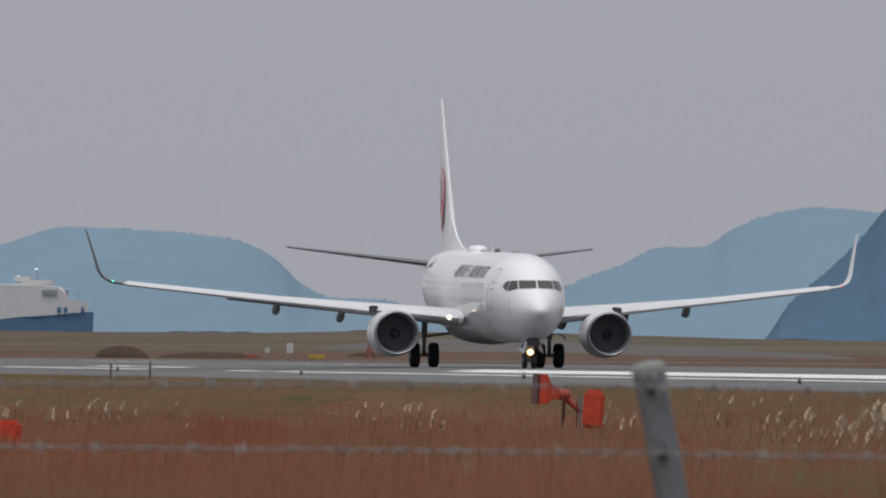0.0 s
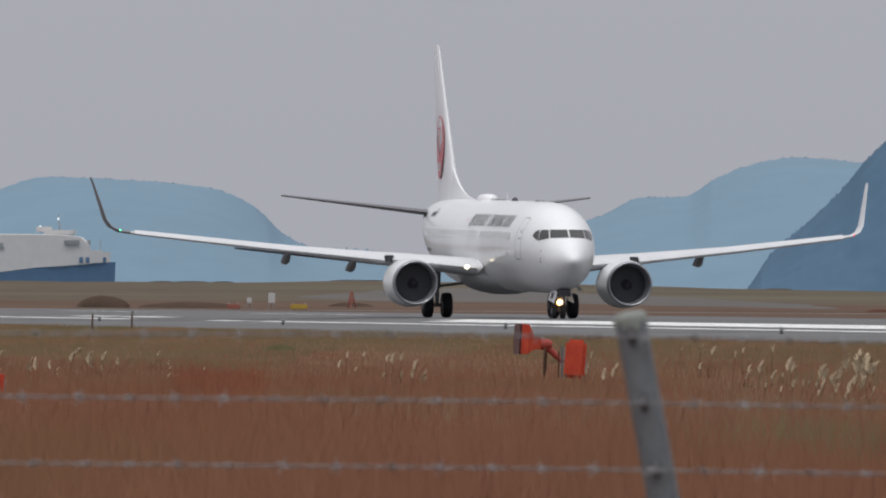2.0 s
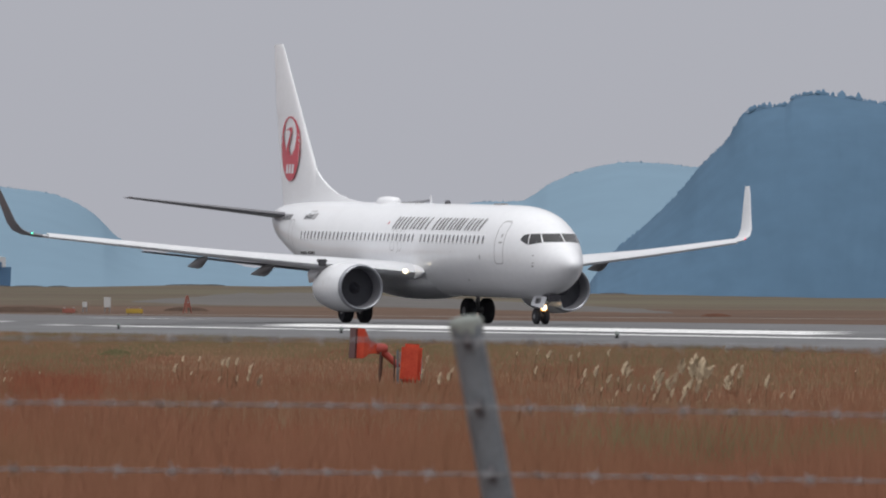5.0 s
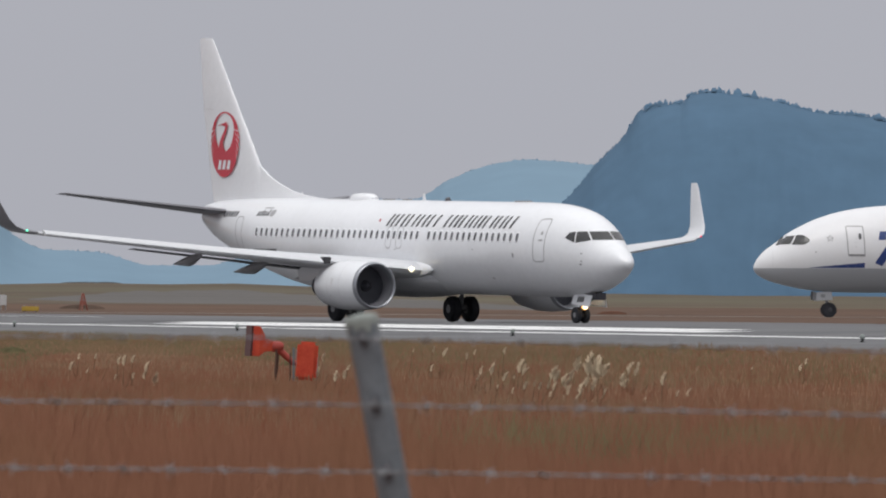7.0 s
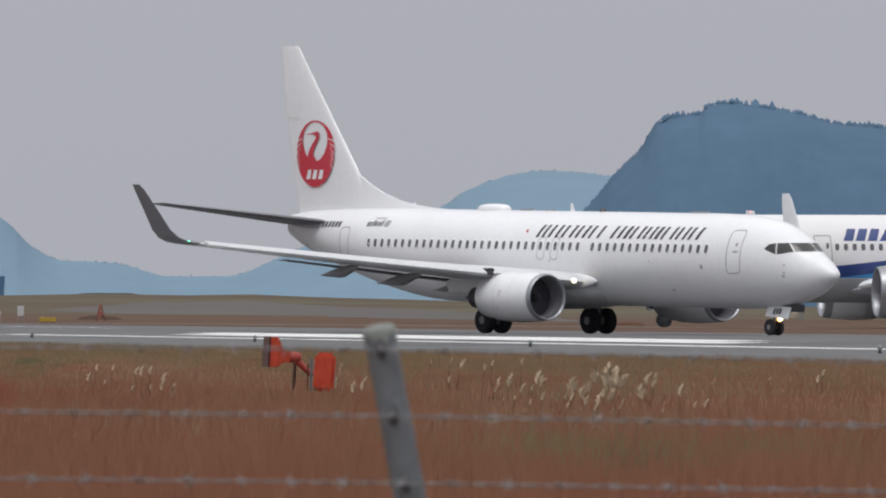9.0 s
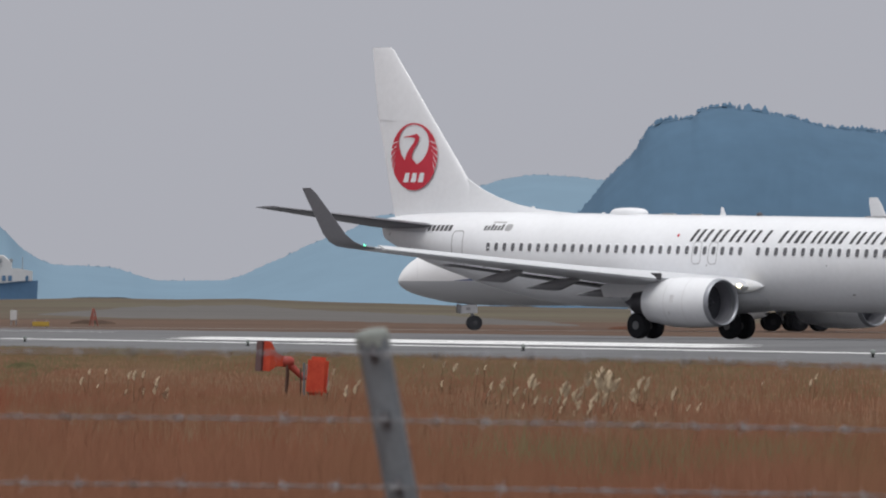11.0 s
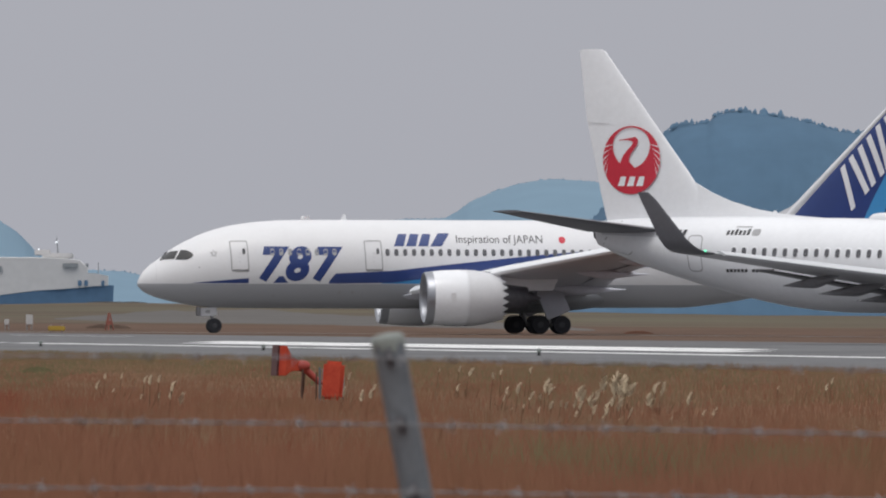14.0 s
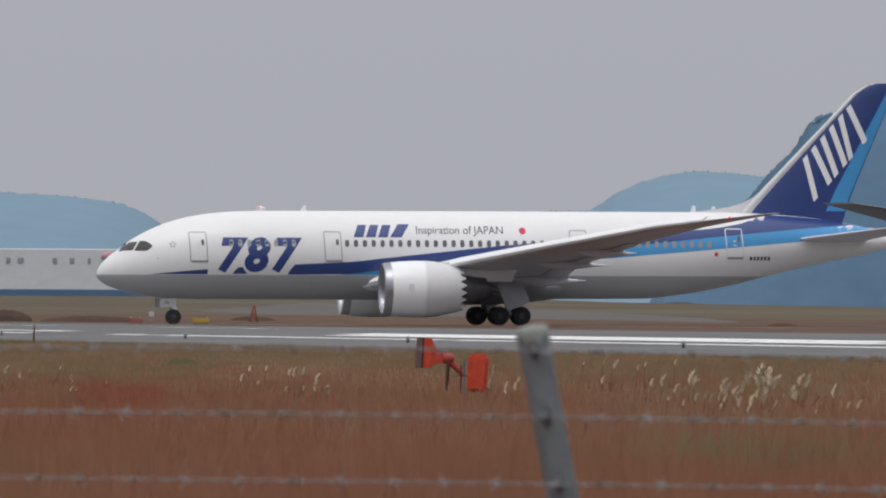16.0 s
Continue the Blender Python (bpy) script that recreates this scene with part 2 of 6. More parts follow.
def soft_lit(me, up=(0, -0.35, 1)):
    """Lights a mass of small leaves as one soft sheet, all turned the same way."""
    for p in me.polygons:
        if p.normal.y > 0:
            p.flip()
    me.update()
    me.polygons.foreach_set("use_smooth", [True] * len(me.polygons))
    me.normals_split_custom_set_from_vertices([Vector(up).normalized()] * len(me.vertices))


def part(name, bm, material, parent, label="", smooth=True):
    """Links a bmesh as one mesh object under a thing or a part."""
    bmesh.ops.recalc_face_normals(bm, faces=bm.faces)
    me = bpy.data.meshes.new(name)
    bm.to_mesh(me)
    bm.free()
    me.materials.append(material)
    if smooth:
        me.polygons.foreach_set("use_smooth", [True] * len(me.polygons))
        me.set_sharp_from_angle(angle=radians(40))
    ob = new(name, me)
    ob.parent = parent
    if label:
        tagged(ob, label)
    return ob


def loft(bm, rings, closed=True, cap=True):
    """Bridges rings of equal length."""
    rows = [[bm.verts.new(p) for p in r] for r in rings]
    n = len(rows[0])
    for a, b in zip(rows, rows[1:]):
        for i in range(n if closed else n - 1):
            j = (i + 1) % n
            bm.faces.new((a[i], a[j], b[j], b[i]))
    if cap:
        bm.faces.new(rows[0][::-1])
        bm.faces.new(rows[-1])
    return rows


def box(bm, c, size, turn=None, bevel=0.0):
    r = bmesh.ops.create_cube(bm, size=1.0)
    vs = r["verts"]
    m = Matrix.Translation(c) @ (turn or Matrix()) @ Matrix.Diagonal((*size, 1))
    bmesh.ops.transform(bm, matrix=m, verts=vs)
    if bevel:
        es = list({e for v in vs for e in v.link_edges})
        bmesh.ops.bevel(bm, geom=es, offset=bevel, segments=2, affect="EDGES")


def rod(bm, a, b, r0, r1=None, seg=12):
    a, b = Vector(a), Vector(b)
    r1 = r0 if r1 is None else r1
    q = (b - a).to_track_quat("Z", "Y").to_matrix()
    rings = [[p + q @ Vector((r * math.cos(k), r * math.sin(k), 0)) for k in [2 * math.pi * i / seg for i in range(seg)]] for p, r in ((a, r0), (b, r1))]
    loft(bm, rings)


def lathe(bm, profile, centre, axis="x", seg=40, squash=None, cap=True):
    """Revolves (along, radius) pairs round an axis through centre."""
    rings = []
    for s, r in profile:
        ring = []
        for i in range(seg):
            k = 2 * math.pi * i / seg
            c, d = r * math.cos(k), r * math.sin(k)
            if squash and d < 0:
                d *= squash
            ring.append(Vector(centre) + (Vector((-s, c, d)) if axis == "x" else Vector((c, s, d)) if axis == "y" else Vector((c, d, s))))
        rings.append(ring)
    loft(bm, rings, cap=cap)


def smooth_table(xs, ys, x):
    """Monotone-ish cubic through a short table."""
    if x <= xs[0]:
        return ys[0]
    if x >= xs[-1]:
        return ys[-1]
    i = max(k for k in range(len(xs) - 1) if xs[k] <= x)

    def slope(k):
        if k == 0 or k == len(xs) - 1:
            k2 = 0 if k == 0 else len(xs) - 2
            return (ys[k2 + 1] - ys[k2]) / (xs[k2 + 1] - xs[k2])
        s0 = (ys[k] - ys[k - 1]) / (xs[k] - xs[k - 1])
        s1 = (ys[k + 1] - ys[k]) / (xs[k + 1] - xs[k])
        return 0 if s0 * s1 <= 0 else 2 * s0 * s1 / (s0 + s1)

    h = xs[i + 1] - xs[i]
    t = (x - xs[i]) / h
    m0, m1 = slope(i) * h, slope(i + 1) * h
    return (2 * t**3 - 3 * t**2 + 1) * ys[i] + (t**3 - 2 * t**2 + t) * m0 + (3 * t**2 - 2 * t**3) * ys[i + 1] + (t**3 - t**2) * m1


class Hull:
    """A fuselage: aft distance -> top, bottom, half width. In the thing's space x points forward, y to port, z up."""

    def __init__(self, rows, belt, rise):
        self.u = [r[0] for r in rows]
        self.top, self.bot, self.half = [r[1] for r in rows], [r[2] for r in rows], [r[3] for r in rows]
        self.belt0, self.rise = belt, rise

    def belt(self, u):
        return self.belt0 + self.rise * u

    def section(self, u):
        b = self.belt(u)
        # round noses: tables run over the square root of the distance
        q = [math.sqrt(k) for k in self.u]
        x = math.sqrt(max(0, u))
        t, o = smooth_table(q, self.top, x) + b, smooth_table(q, self.bot, x) + b
        return (t + o) / 2, max(1e-3, (t - o) / 2), max(1e-3, smooth_table(q, self.half, x))

    def ring(self, u, seg=56):
        zc, hh, hw = self.section(u)
        return [Vector((-u, hw * math.cos(k), zc + hh * math.sin(k))) for k in [2 * math.pi * i / seg for i in range(seg)]]

    def side(self, u, z, out=0.0, starboard=True):
        """The skin at aft distance u and height z."""
        zc, hh, hw = self.section(u)
        s = max(-0.9999, min(0.9999, (z - zc) / hh))
        y = hw * math.sqrt(1 - s * s)
        n = Vector((0, y / hw**2, (z - zc) / hh**2)).normalized()
        p = Vector((-u, y, z)) + n * out
        if starboard:
            p.y = -p.y
        return p

    def front(self, y, z, out=0.0, far=9.0):
        """The nose skin at half width y and height z, met from ahead."""
        a, b = 0.0, far
        for _ in range(40):
            m = (a + b) / 2
            zc, hh, hw = self.section(m)
            if (y / hw) ** 2 + ((z - zc) / hh) ** 2 > 1:
                a = m
            else:
                b = m
        return Vector((-b + out, y, z + out * 0.6))

    def body(self, bm, step, seg=56):
        us = sorted({0.0008, 0.01, 0.03, 0.07, 0.13, 0.2, 0.3, 0.45, *[0.6 + 0.2 * i for i in range(24)], *[5.5 + step * i for i in range(int((self.u[-1] - 5.5) / step))], self.u[-1] - 0.01})
        loft(bm, [self.ring(u, seg) for u in us])


def skin_patch(hull, cells, out, starboard):
    """Strips of quads on the skin: cells holds rows of (u, z)."""
    bm = bmesh.new()
    rows = [[bm.verts.new(hull.side(u, z, out, starboard)) for u, z in r] for r in cells]
    for a, b in zip(rows, rows[1:]):
        for i in range(len(a) - 1):
            bm.faces.new((a[i], a[i + 1], b[i + 1], b[i]))
    return bm


def skin_quad(hull, corners, out, starboard, n=4, m=4):
    """A four-cornered patch on the skin; corners (u, z) in order."""
    a, b, c, d = [Vector(k) for k in corners]
    return skin_patch(hull, [[tuple((a.lerp(b, i / n)).lerp(d.lerp(c, i / n), j / m)) for i in range(n + 1)] for j in range(m + 1)], out, starboard)


def skin_window(hull, u, z, w, h, out, starboard):
    """A rounded cabin window."""
    bm = bmesh.new()
    vs = []
    for i in range(12):
        k = 2 * math.pi * i / 12
        c, s = math.cos(k), math.sin(k)
        vs.append(bm.verts.new(hull.side(u + w / 2 * math.copysign(abs(c) ** 0.6, c), z + h / 2 * math.copysign(abs(s) ** 0.6, s), out, starboard)))
    bm.faces.new(vs)
    return bm


def window_rim(hull, u, z, w, h, starboard):
    """The pale rim that stands round a recessed pane."""
    bm = bmesh.new()
    rows = []
    for grow, out in ((0.05, 0.0), (0.012, 0.02), (-0.005, 0.018), (-0.012, 0.004)):
        ring = []
        for i in range(12):
            k = 2 * math.pi * i / 12
            c, s = math.cos(k), math.sin(k)
            ring.append(bm.verts.new(hull.side(u + (w / 2 + grow) * math.copysign(abs(c) ** 0.6, c), z + (h / 2 + grow) * math.copysign(abs(s) ** 0.6, s), out, starboard)))
        rows.append(ring)
    for a, b in zip(rows, rows[1:]):
        for i in range(12):
            j = (i + 1) % 12
            bm.faces.new((a[i], a[j], b[j], b[i]))
    return bm


def skin_outline(hull, u, z, w, h, line, out, starboard, lean=0.0, corner=0.2):
    """A door's outline: a rounded frame line on the skin."""
    bm = bmesh.new()
    rows = []
    for off in (0, line):
        a, b = w / 2 - off, h / 2 - off
        r = max(0.01, corner - off)
        path = []
        for cx, cy, k0 in ((a - r, b - r, 0), (r - a, b - r, 90), (r - a, r - b, 180), (a - r, r - b, 270)):
            path += [(cx + r * math.cos(radians(k0 + 22.5 * q)), cy + r * math.sin(radians(k0 + 22.5 * q))) for q in range(5)]
            end = ((r - a, b), (-a, r - b), (a - r, -b), (a, b - r))[k0 // 90]
            last = path[-1]
            path += [(last[0] + (end[0] - last[0]) * q / 9, last[1] + (end[1] - last[1]) * q / 9) for q in range(1, 9)]
        rows.append([bm.verts.new(hull.side(u + x + lean * y, z + y, out, starboard)) for x, y in path])
    for i in range(len(rows[0])):
        j = (i + 1) % len(rows[0])
        bm.faces.new((rows[0][i], rows[0][j], rows[1][j], rows[1][i]))
    return bm


def text_flat(words, size, shear=0.0, fat=0.0, space=1.0):
    """Words in the built-in font as a flat mesh, densely cut."""
    cu = bpy.data.curves.new("words", "FONT")
    cu.body, cu.size, cu.shear = words, size, shear
    cu.resolution_u, cu.offset, cu.space_character = 4, fat, space
    ob = bpy.data.objects.new("words", cu)
    me = bpy.data.meshes.new_from_object(ob)
    bm = bmesh.new()
    bm.from_mesh(me)
    bpy.data.objects.remove(ob)
    bpy.data.meshes.remove(me)
    return bm


def islands(bm, name, material, parent, label):
    """Links each separate piece of a flat mesh as a part of its own."""
    left = set(bm.faces)
    while left:
        stack, isle = [left.pop()], []
        while stack:
            fc = stack.pop()
            isle.append(fc)
            near = {g for e in fc.edges for g in e.link_faces} & left
            left -= near
            stack += near
        piece, dv = bmesh.new(), {}
        for fc in isle:
            for v in fc.verts:
                if v not in dv:
                    dv[v] = piece.verts.new(v.co)
            piece.faces.new([dv[v] for v in fc.verts])
        part(name, piece, material, parent, label, False)
    bm.free()


def airfoil(le, chord, thick, up, n=9):
    """A closed wing section from the leading edge aft; up is its thickness direction."""
    pts = []
    for i in range(n + 1):
        s = (1 - math.cos(math.pi * i / n)) / 2
        pts.append((s, 0.6 * thick * (2.97 * math.sqrt(s) - 1.26 * s - 3.5 * s**2 + 2.84 * s**3 - 1.04 * s**4) * 0.85))
    ring = [Vector(le) + Vector((-s * chord, 0, 0)) + Vector(up) * t * chord for s, t in pts]
    ring += [Vector(le) + Vector((-s * chord, 0, 0)) - Vector(up) * t * chord * 0.75 for s, t in pts[-2:0:-1]]
    return ring


def wing_mesh(rows, side):
    """Rows: span, leading-edge aft distance, chord, height, thickness ratio, lean of the section (degrees)."""
    bm = bmesh.new()
    rings = [airfoil((-u, side * v, z), c, th, (0, -side * math.sin(radians(a)), math.cos(radians(a)))) for v, u, c, z, th, a in rows]
    loft(bm, rings)
    return bm


def slat_mesh(rows, side):
    """A drooped leading edge: rows of span, aft distance, depth, height of the lip, rise."""
    bm = bmesh.new()
    loft(bm, [[Vector((-(u + a * c), side * v, z + b * h)) for a, b in ((0.25, -0.35), (0.05, -0.15), (0, 0.05), (0.2, 0.4), (0.55, 0.75), (1, 1), (1.05, 0.85), (0.6, 0.3))] for v, u, c, z, h in rows])
    return bm


# ---- ground ----
def across(x, y):
    """Distance from the line of edge lamps, growing over the runway."""
    return 0.9816 * (x - 5.92) + 0.191 * (y - 411)


def ground_z(x, y):
    n = across(x, y)
    z = float(np.interp(n, (-34, -11.5, 0, 13, 75), (0.03, 0.56, 0.63, 0.892, 0.892)))
    if y > 880:
        bank = float(np.interp(x / y, (-0.05, -0.03, -0.025, -0.008, 0, 0.01, 0.026, 0.05), (3.6, 3.5, 3.75, 3.8, 3.5, 3.2, 2.85, 2.75)))
        bank += 0.12 * noise.noise((x * 0.12, 3.1, 0))
        z = float(np.interp(y, (880, 1000, 1260, 1440, 1490, 1600, 1700), (0.892, 1.45, 2.35, bank, bank, 0, -1.5)))
    return z


def ground_sheet():
    ys = [-4000, -1200, -400, -150, -60, 0, 20, 40] + list(range(60, 900, 12)) + list(range(905, 1710, 25)) + [1800, 2200, 3000, 4000, 4990, 6500]
    xs = [-4000, -2000, -800, -300, -150, -100] + list(range(-80, 81, 4)) + [100, 150, 300, 800, 2000, 4000]
    vs, fs = [], []
    for y in ys:
        for x in xs:
            n = across(x, y)
            sink = 0.12 if -9 < n < 44 and y < 880 else 0.0
            vs.append((x, y, ground_z(x, y) - sink))
    w = len(xs)
    for j in range(len(ys) - 1):
        for i in range(w - 1):
            fs.append((j * w + i, j * w + i + 1, (j + 1) * w + i + 1, (j + 1) * w + i))
    ob = mesh_ob("ground", vs, fs, M_SOIL, True)
    ob.data.materials.append(M_FARGRASS)
    ob.data.materials.append(M_SEA)
    ob.data.materials.append(M_REDFIELD)
    for p in ob.data.polygons:
        p.material_index = 2 if p.center.y > 1650 else 1 if p.center.y > 1005 + 50 * noise.noise((p.center.x * 0.05, p.center.y * 0.01, 2)) else 3 if across(p.center.x, p.center.y) > 20 else 0
    return tagged(ob, "dry red-brown airfield grassland running out to the sea", "ground", kind="structure")


def along(n, s):
    """A point on the plan from its distance across and along the runway."""
    return 5.92 + 0.9816 * n - 0.191 * s, 411 + 0.191 * n + 0.9816 * s


def strip(name, n0, n1, s0, s1, lift, material, label, step=10, cat="runway"):
    vs, fs = [], []
    ns = [n0 + (n1 - n0) * i / max(1, round((n1 - n0) / 4)) for i in range(max(1, round((n1 - n0) / 4)) + 1)]
    k = max(1, round((s1 - s0) / step))
    for j in range(k + 1):
        for n in ns:
            x, y = along(n, s0 + (s1 - s0) * j / k)
            vs.append((x, y, float(np.interp(n, (-34, -11.5, 0, 13, 75), (0.03, 0.56, 0.63, 0.892, 0.892))) + lift))
    w = len(ns)
    for j in range(k):
        for i in range(w - 1):
            fs.append((j * w + i, j * w + i + 1, (j + 1) * w + i + 1, (j + 1) * w + i))
    return tagged(mesh_ob(name, vs, fs, material, True), label, cat, kind="structure")


ground_sheet()
strip("runway", -11.5, 46, -420, 520, 0.0, M_ASPHALT, "pale worn asphalt runway with a broad shoulder")
# Gaps in the side stripe stand for heat mirage breaking it up.
for s0, s1 in ((-400, 62), (64, 130), (133.5, 143), (166, 214), (222, 262), (275, 318), (332, 380), (396, 440), (455, 500)):
    strip("edge_line", 3.4, 4.3, s0, s1, 0.008, M_PAINT, "thin white side stripe along the runway, with gaps for mirage", cat="road marking")
for s0, s1 in ((178, 191), (194.5, 207)):
    strip("edge_line", 7.0, 8.2, s0, s1, 0.008, M_PAINT, "short white runway mark", cat="road marking")
for i in range(2):
    strip("threshold_stripe", 7.0 + 2.15 * i, 8.9 + 2.15 * i, 4 + 9 * i, 108 + 10 * i, 0.008, M_PAINT, "broad white painted runway stripe with staggered ends", cat="road marking")
for s0, n0 in ((220, 24), (290, 24), (360, 24), (250, 6), (330, 6)):
    strip("centre_dash", n0, n0 + 0.9, s0, s0 + 36, 0.008, M_PAINT, "long white painted runway dash", cat="road marking")

# ---- distant hills ----


def hill(name, depth, table, material, rough, label, back=260, lumps=0.0):
    """A wooded ridge: table of (side angle, rise angle) in thousandths of the depth."""
    xs = [k[0] for k in table]
    hs = [k[1] for k in table]
    n, rows = 700, 36
    vs, fs = [], []
    for i in range(n):
        a = xs[0] + (xs[-1] - xs[0]) * i / (n - 1)
        h0 = smooth_table(xs, hs, a)
        soft_h = min(h0, sum(smooth_table(xs, hs, a + d * 0.9) for d in range(-5, 6)) / 11)
        bristle = noise.noise((a * 7.0, 3, 0)) + 0.7 * noise.noise((a * 19.0, 5, 0))
        for j in range(rows + 1):
            f = j / rows
            h = h0 * f**4 + soft_h * (1 - f**4) + (rough * bristle * min(1, max(0, h0 / 3)) if j == rows else 0)
            top = max(-1.5, h * depth / 1000 + 1.7)
            k = math.sin(f * math.pi / 2) ** 0.8
            y = depth - back * (1 - f)
            z = -2 + (top + 2) * k * (0.9 + 0.1 * f)
            x = a * y / 1000
            if lumps and j < rows:
                y += lumps * (noise.noise((x * 0.16, z * 0.16, 1)) + 0.7 * noise.noise((x * 0.4, z * 0.4, 4)) + 3.0 * noise.noise((x * 0.025, z * 0.03, 9)))
            vs.append((x, y, z))
    w = rows + 1
    for i in range(n - 1):
        for j in range(rows):
            fs.append((i * w + j, (i + 1) * w + j, (i + 1) * w + j + 1, i * w + j + 1))
    return tagged(mesh_ob(name, vs, fs, material, True), label, "hill", kind="structure")


def rise(px, py):
    """Angles of a far point, in thousandths, with the camera's lean taken out."""
    return ((px - 784) / FOCAL * 1000, (LEVEL - (py - (px - 784) * 0.0062)) / FOCAL * 1000)


FAR_HILLS = [rise(*k) for k in ((-900, 480), (-600, 420), (-323, 352), (-208, 321), (-60, 327), (80, 341), (150, 368), (215, 425), (263, 446), (353, 450), (453, 474), (553, 474), (650, 440), (727, 405), (777, 388), (842, 358), (917, 356), (977, 323), (1047, 297), (1110, 287), (1237, 297), (1500, 350), (2300, 480))]
HEADLAND = [rise(*k) for k in ((985, 560), (1030, 520), (1075, 455), (1140, 400), (1200, 341), (1242, 290), (1282, 250), (1316, 200), (1350, 188), (1385, 187), (1402, 173), (1440, 165), (1493, 172), (1553, 182), (1633, 203), (1721, 210), (1850, 260), (2300, 420))]
hill("backdrop_hills", 4700, FAR_HILLS, M_HILLFAR, 0.12, "wooded hills across the bay, pale blue with haze")
hill("backdrop_headland", 3600, HEADLAND, M_HILLNEAR, 0.42, "steep wooded headland across the water, dark blue with haze", 110, 0.7)


def crest_trees(depth, table, count, a0, a1, tall, material, label, seed):
    """Crowns standing along a ridge: narrow, ragged cones and low rounded heads of several tiers."""
    rng = random.Random(seed)
    xs, hs = [k[0] for k in table], [k[1] for k in table]
    vs, fs = [], []
    for _ in range(count):
        a = rng.uniform(a0, a1)
        clump = 0.55 + 0.75 * max(0, noise.noise((a * 1.3, 8.0, seed))) + 0.35 * noise.noise((a * 5, 2.0, seed))
        steep = abs(smooth_table(xs, hs, a + 0.4) - smooth_table(xs, hs, a - 0.4)) / 0.8
        h = tall * (0.35 if steep > 0.75 else 1) * clump * rng.uniform(0.35, 1.0) * (1.7 if rng.random() < 0.06 else 1)
        w = h * (rng.uniform(0.26, 0.36) if rng.random() < 0.25 else rng.uniform(0.5, 0.95))
        y = depth - rng.uniform(0, 6)
        base = smooth_table(xs, hs, a) * depth / 1000 + 1.7 - 0.45 * h
        if base < 4:
            continue
        i = len(vs)
        tiers = ((0, 1.1), (0.3, 1.0), (0.5, 0.85), (0.68, 0.62), (0.84, 0.42), (1.0, 0.08))
        for f, r in tiers:
            for q in range(6):
                k = math.pi * q / 3 + f * 2
                rr = w * r * rng.uniform(0.82, 1.15)
                vs.append((a * y / 1000 + rr * math.cos(k), y + rr * math.sin(k), base + h * 1.45 * f))
        for t in range(len(tiers) - 1):
            for q in range(6):
                p, n = i + 6 * t + q, i + 6 * t + (q + 1) % 6
                fs.append((p, n, n + 6, p + 6))
    ob = mesh_ob("woodland", vs, fs, material)
    soft_lit(ob.data, (0, -1, 0.7))
    tagged(ob, label, "trees", kind="stuff")


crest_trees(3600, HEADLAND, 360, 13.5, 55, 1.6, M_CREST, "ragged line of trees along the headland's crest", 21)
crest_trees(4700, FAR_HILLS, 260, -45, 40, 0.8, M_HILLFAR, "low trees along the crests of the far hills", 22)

# ---- the airliners ----
def wheel(parent, c, r, w, rim, label=""):
    """Tyre with its rim, turning round its axle."""
    bm = bmesh.new()
    lathe(bm, [(-w / 2, r * 0.62), (-w / 2, r * 0.86), (-w * 0.36, r * 0.97), (0, r), (w * 0.36, r * 0.97), (w / 2, r * 0.86), (w / 2, r * 0.62)], (0, 0, 0), "y", 28)
    ty = part("wheel", bm, M_TYRE, parent, label)
    ty.location = c
    bm = bmesh.new()
    lathe(bm, [(-w * 0.52, 0.05), (-w * 0.53, r * 0.3), (-w * 0.45, r * 0.36), (-w * 0.5, r * 0.6), (w * 0.5, r * 0.6), (w * 0.45, r * 0.36), (w * 0.53, r * 0.3), (w * 0.52, 0.05)], (0, 0, 0), "y", 20)
    part("rim", bm, rim, ty, "grey wheel rim")
    return ty


